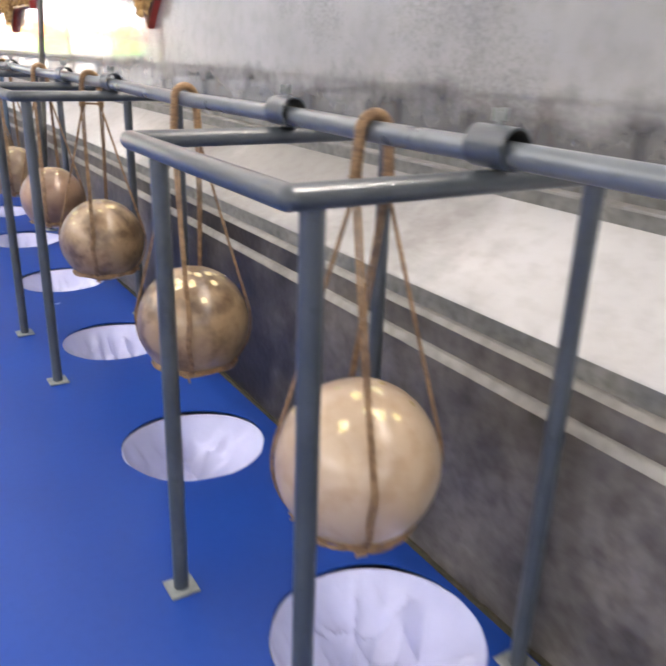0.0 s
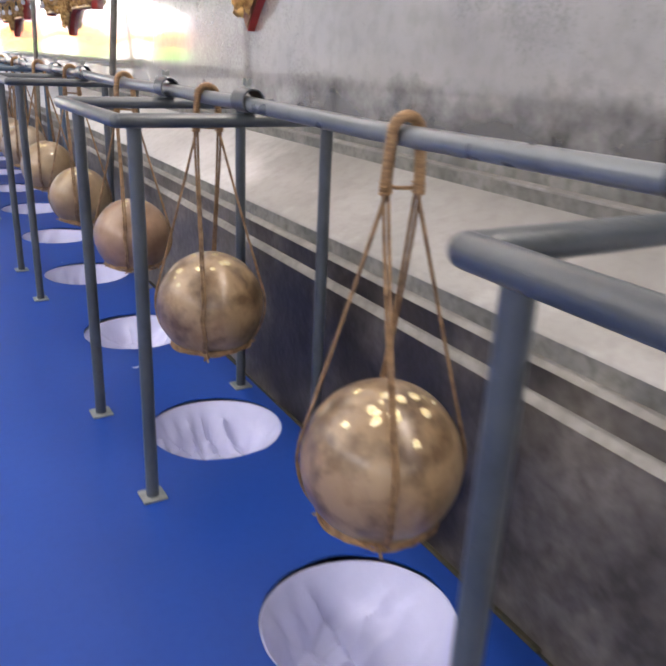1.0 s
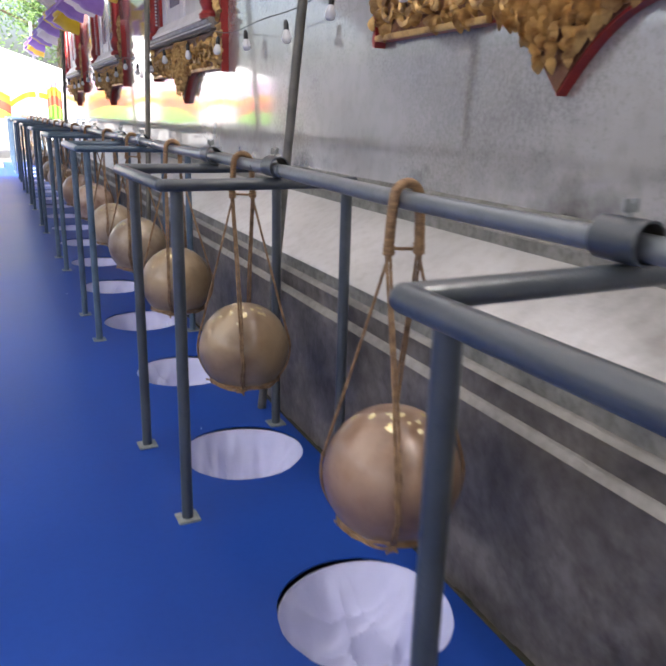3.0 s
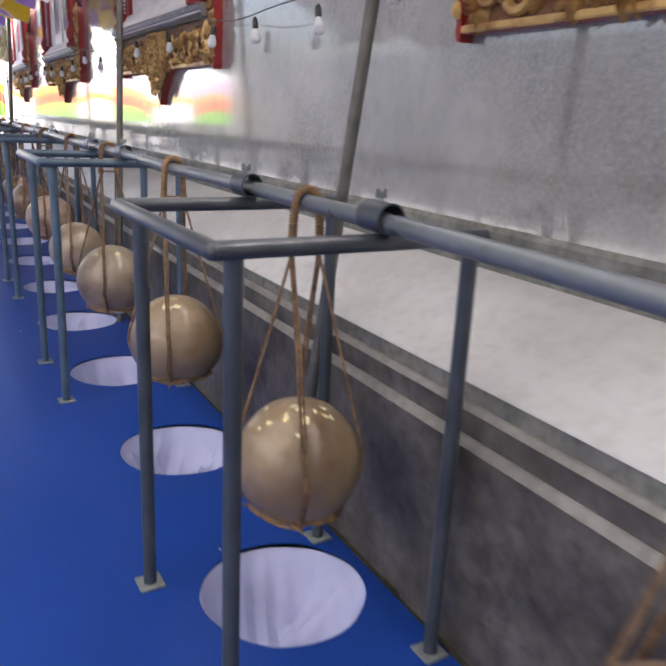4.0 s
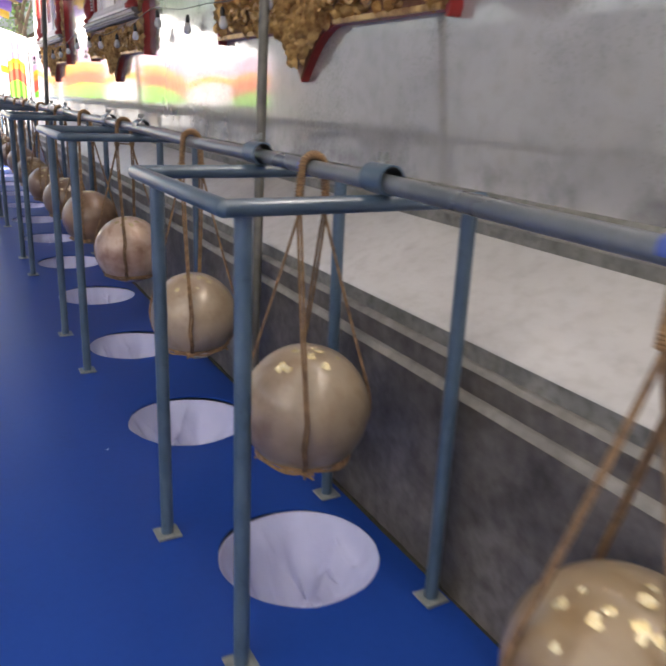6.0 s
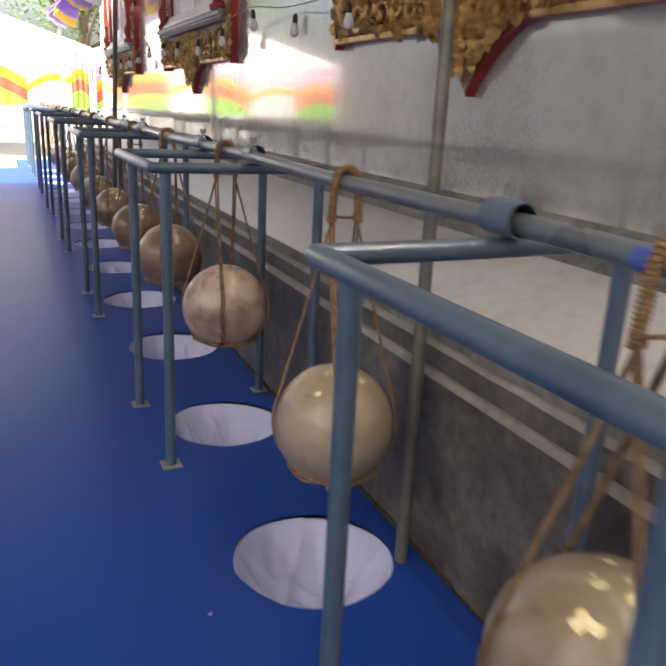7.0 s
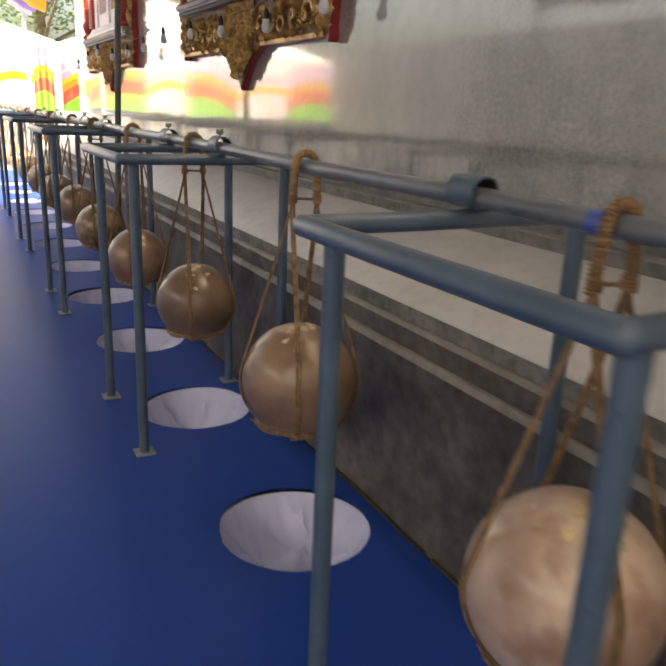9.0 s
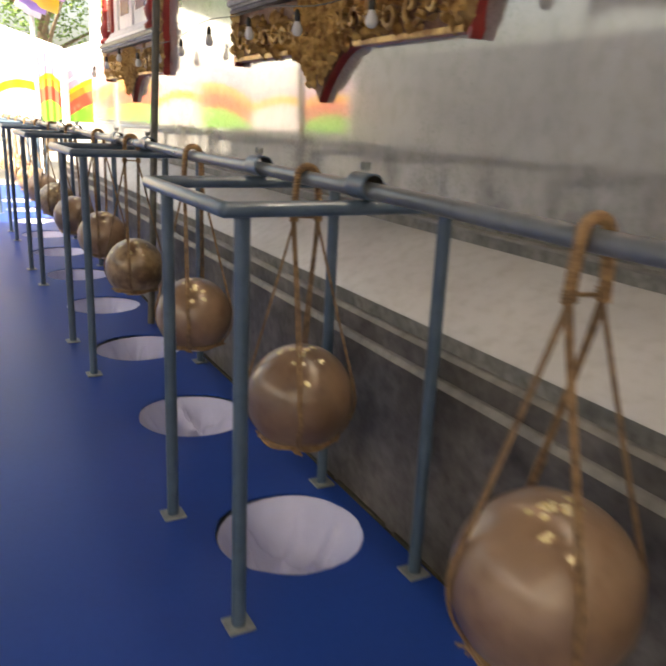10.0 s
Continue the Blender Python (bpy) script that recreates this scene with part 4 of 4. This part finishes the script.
# ---- tent poles ----
def pole(a, b, r, material, label):
    ob = part("tent_pole", pipe(a, b, r, 16), material)
    return tagged(ob, label, "pole", "tent poles")


pole((1.37, 6.366, 0), (1.552, 5.968, 3.3), 0.021, M_POLE, "weathered grey steel tent pole leaning to the wall")
pole((1.361, 9.204, 0), (1.547, 9.503, 3.3), 0.021, M_POLE, "weathered grey steel tent pole beside the plinth")
pole((1.318, 15.587, 0), (1.466, 15.629, 3.3), 0.024, M_POLE, "dark steel tent pole beside the plinth")
pole((1.40, 21.9, 0), (1.36, 22.0, 3.3), 0.03, M_POLEW, "white painted tent pole")

# ---- canopy over the walkway, overhead out of view ----
def canopy(y0, y1, material, label, lift=0.0):
    """Arched canvas roof with a scalloped valance along its open edge."""
    bm = bmesh.new()
    gx, gy = 12, int((y1 - y0) * 8)
    rows = []
    for i in range(gy + 1):
        y = y0 + (y1 - y0) * i / gy
        k, u = divmod((y + 9.0) / 2.1, 1.0)
        drop = 0.07 + (0.10, 0.15, 0.36)[int(k) % 3] * math.sin(math.pi * u) ** 0.7 + 0.02 * noise.noise((y * 1.7, 0, 0))
        row = [bm.verts.new((-4.5, y, 3.12 - drop))]
        row += [bm.verts.new((-4.5 + 6.2 * j / gx, y, 3.12 + lift * math.sin(math.pi * j / gx) + 1.1 * math.sin(math.pi * j / gx) ** 0.8 + 0.03 * math.sin(y * 2.1) * math.sin(math.pi * j / gx))) for j in range(gx + 1)]
        rows.append(row)
    for a, b in zip(rows, rows[1:]):
        for j in range(gx + 1):
            bm.faces.new((a[j], a[j + 1], b[j + 1], b[j]))
    can = tagged(part("tent_canopy", bm, material), label, "tent")
    k = max(2, round((y1 - y0) / 6))
    for i in range(k + 1):
        y = y0 + 0.1 + (y1 - y0 - 0.2) * i / k
        part("roof_bar", tube(bmesh.new(), [(-4.5 + 6.2 * j / 12, y, 3.095 + 1.1 * math.sin(math.pi * j / 12) ** 0.8) for j in range(13)], 0.018, 8), M_POLEW, can)
        pole((-4.45, y, -0.03), (-4.45, y, 3.11), 0.03, M_POLE, "weathered grey steel tent pole across the walkway")


# roof split in three so each stretch gets its own amount of light
canopy(-9.0, 3.4, M_CANOPY_MID, "white canvas tent roof added to dim the walkway's start")
canopy(3.2, 8.6, M_CANOPY_PASS, "white canvas tent roof over the walkway, set to pass light", 0.03)
canopy(8.4, 18.8, M_CANOPY_BLOCK, "canvas tent roof over the walkway, set to block light", 0.06)


def swag(name, a, b, drop, depth, material, label, group):
    """A gathered cloth hung between two points: folds fan down from its ends."""
    bm = bmesh.new()
    a, b = Vector(a), Vector(b)
    side = (b - a).cross(Vector((0, 0, 1))).normalized()
    nu, nv = 20, 16
    rows = []
    for i in range(nu + 1):
        u = i / nu
        row = []
        for j in range(nv + 1):
            v = j / nv
            sag = math.sin(math.pi * u) ** 0.8
            p = a.lerp(b, u) + Vector((0, 0, -drop * (0.10 + 0.90 * v) * sag))
            p += side * (depth * (math.sin(math.pi * v * 0.9) - 0.35 * v) * sag + 0.016 * math.sin(v * 26 + u * 2) * (0.25 + sag))
            row.append(bm.verts.new(p))
        rows.append(row)
    for p, q in zip(rows, rows[1:]):
        for j in range(nv):
            bm.faces.new((p[j], p[j + 1], q[j + 1], q[j]))
    return tagged(part(name, bm, material), label, "swag", group)


mats = [(M_YELLOW, "yellow"), (M_PURPLE, "purple"), (M_SWAGW, "white")]
y = 8.6
k = 0
while y < 21.5:
    m_, c_ = mats[(0, 1, 0, 1, 2, 1)[k % 6]]
    top = 2.84 + (0.10 if y > 13.5 else 0.0) + 0.05 * math.sin(k * 1.7)
    swag("fabric_swag", (1.44 - 0.03 * (k % 2), y, top), (1.44 - 0.03 * (k % 2), y + 1.15, top + 0.02), 0.44, -0.34, m_, c_ + " satin swag strung between the tent poles", "fabric swags")
    y += 0.80
    k += 1

# ---- far end: white tent with striped skirts, fence, trees ----
def far_tent(x0, x1, y0, y1, eave, ridge):
    t = thing("marquee", "white marquee with a pointed roof and bright striped fabric sides", "tent")
    bm = bmesh.new()
    c = bm.verts.new(((x0 + x1) / 2, (y0 + y1) / 2, ridge))
    base = [bm.verts.new(p) for p in ((x0, y0, eave), (x1, y0, eave), (x1, y1, eave), (x0, y1, eave))]
    for i in range(4):
        bm.faces.new((base[i], base[(i + 1) % 4], c))
    part("roof", bm, M_CANOPY, t, smooth=False)
    for x in (x0, x1):
        for y_ in (y0, y1):
            part("post", pipe((x, y_, -0.03), (x, y_, eave), 0.04, 10), M_POLEW, t)
    # skirts of bright fabric, panel by panel
    rnd = random.Random(int(x0 * 10))
    plain = [(M_CANOPY, 0.62), (M_FPINK, 0.10), (M_SWAGW, 0.10), (M_YELLOW, 0.16), (M_SWAGW, 0.42)]
    rich = [(M_SWAGW, 0.30), (M_FPINK, 0.16), (M_SWAGW, 0.06), (M_FPINK, 0.14), (M_YELLOW, 0.10), (M_FORANGE, 0.14), (M_FRED, 0.26), (M_FGREEN, 0.24)]
    x = x0
    k = 0
    while x < x1 - 0.2:
        wd = min(rnd.uniform(0.9, 1.5), x1 - x)
        bands = rich if (k % 2 == 0) else plain
        z = eave
        tilt = rnd.uniform(-0.35, 0.35)
        for i, (m_, hgt) in enumerate(bands):
            bm = bmesh.new()
            n = 14
            top, bot = [], []
            for j in range(n + 1):
                f = j / n
                arc = tilt * (f - 0.5) + 0.16 * math.sin(math.pi * f)
                yy = y0 - 0.02 + 0.02 * math.sin(f * 22 + k)
                top.append(bm.verts.new((x + wd * f, yy, z + (arc if i else 0))))
                bot.append(bm.verts.new((x + wd * f, yy, z - hgt + (arc if i < len(bands) - 1 else 0))))
            for j in range(n):
                bm.faces.new((top[j], top[j + 1], bot[j + 1], bot[j]))
            part("fabric_stripe", bm, m_, t)
            z -= hgt
        x += wd
        k += 1
    return t


far_tent(-5.0, 2.35, 26.5, 31.5, 2.55, 3.9)
far_tent(2.5, 8.5, 27.0, 32.0, 2.55, 3.7)


def tree(x, y, h, crown, seed):
    rnd = random.Random(seed)
    t = thing("tree", "leafy green tree behind the tents", "tree", "trees behind the tents", (x, y, -0.03))
    bm = tube(bmesh.new(), [(0, 0, 0), (0.1, 0, h * 0.3), (0, 0.1, h * 0.6), (0.1, 0, h * 0.85)], [0.28, 0.22, 0.15, 0.05], 10)
    for i in range(9):
        a = rnd.uniform(0, 6.28)
        z = h * rnd.uniform(0.35, 0.7)
        tube(bm, [(0.05, 0.05, z), (math.cos(a) * crown * 0.4, math.sin(a) * crown * 0.4, z + 0.8), (math.cos(a) * crown * 0.8, math.sin(a) * crown * 0.8, z + 1.5)], [0.09, 0.06, 0.02], 6)
    part("trunk", bm, M_BARK, t)
    verts, faces = [], []
    for i in range(9000):
        d = Vector((rnd.gauss(0, 1), rnd.gauss(0, 1), rnd.gauss(0, 1))).normalized()
        rr = crown * rnd.uniform(0.25, 1.0) * (0.75 + 0.35 * noise.noise(d * 2.2 + Vector((seed, 0, 0))))
        c = Vector((d.x * rr, d.y * rr, h * 0.68 + d.z * rr * 0.85))
        s = rnd.uniform(0.05, 0.12)
        u = Vector((rnd.uniform(-1, 1), rnd.uniform(-1, 1), rnd.uniform(-0.6, 0.6))).normalized()
        w = u.orthogonal().normalized()
        k = len(verts)
        verts += [c - u * s, c + w * s * 0.4, c + u * s, c - w * s * 0.4]
        faces.append((k, k + 1, k + 2, k + 3))
    me = bpy.data.meshes.new("crown")
    me.from_pydata(verts, [], faces)
    me.materials.append(M_LEAF)
    cr = new("crown", me)
    cr.parent = t
    return t


tree(3.4, 38, 8.5, 4.2, 1)
tree(-5.5, 42, 9.5, 4.5, 2)
tree(9.5, 40, 9.0, 4.2, 3)

# ---- unseen walls added across the yard and behind the walkway ----
# out of view: placed for its mirrored top edge and to shade the ground
bm = bmesh.new()
side = [[bm.verts.new((x, y, z)) for y, z in ((-14, -0.03), (39.2, -0.03), (39.2, 2.6), (38.6, 3.03), (-14, 3.03))] for x in (-6.8, -6.5)]
bm.faces.new(side[0])
bm.faces.new(side[1][::-1])
for i in range(5):
    j = (i + 1) % 5
    bm.faces.new((side[0][j], side[0][i], side[1][i], side[1][j]))
bmesh.ops.recalc_face_normals(bm, faces=bm.faces)
tagged(part("wall_unseen_yard", bm, M_OPPOSITE, smooth=False), "unseen wall across the temple yard that shades its ground", "wall", kind="structure")
# added out of view to block light from behind the start
bm = box(bmesh.new(), (-6.8, -10.3, -0.03), (2.3, -10.0, 3.0))
tagged(part("wall_unseen_behind", bm, M_OPPOSITE, smooth=False), "unseen wall added behind the walkway to hold back light", "wall", kind="structure")


# ---- scraps on the floor ----
def scrap(x, y, size, turn, material, label):
    bm = bmesh.new()
    n = 9
    top = [bm.verts.new((size * (0.5 + 0.12 * math.sin(3 * a)) * math.cos(a), size * 0.24 * math.sin(a), 0.0015 + 0.10 * size * abs(math.cos(a)))) for a in [2 * math.pi * j / n for j in range(n)]]
    mid = bm.verts.new((0, 0, 0.001))
    for j in range(n):
        bm.faces.new((mid, top[j], top[(j + 1) % n]))
    ext = bmesh.ops.extrude_face_region(bm, geom=list(bm.faces))
    for v in [g for g in ext["geom"] if isinstance(g, bmesh.types.BMVert)]:
        v.co.z += 0.0012
    bmesh.ops.recalc_face_normals(bm, faces=bm.faces)
    ob = part("floor_scrap", bm, material)
    ob.location, ob.rotation_euler = (x, y, 0.0005), (0, 0, turn)
    tagged(ob, label, "litter", "scraps on the floor")


scrap(1.361, 6.692, 0.042, 0.9, M_RATTAN, "curled dry brown leaf on the blue floor")
scrap(1.004, 4.282, 0.035, 0.2, M_CLOTH, "small white paper scrap on the blue floor")
scrap(0.70, 9.16, 0.016, 0.4, M_CLOTH, "tiny white scrap on the blue floor")
scrap(1.02, 6.22, 0.014, 1.4, M_CLOTH, "tiny white scrap on the blue floor")
scrap(1.39, 3.30, 0.04, 2.0, M_RATTAN, "curled dry brown leaf against the plinth")
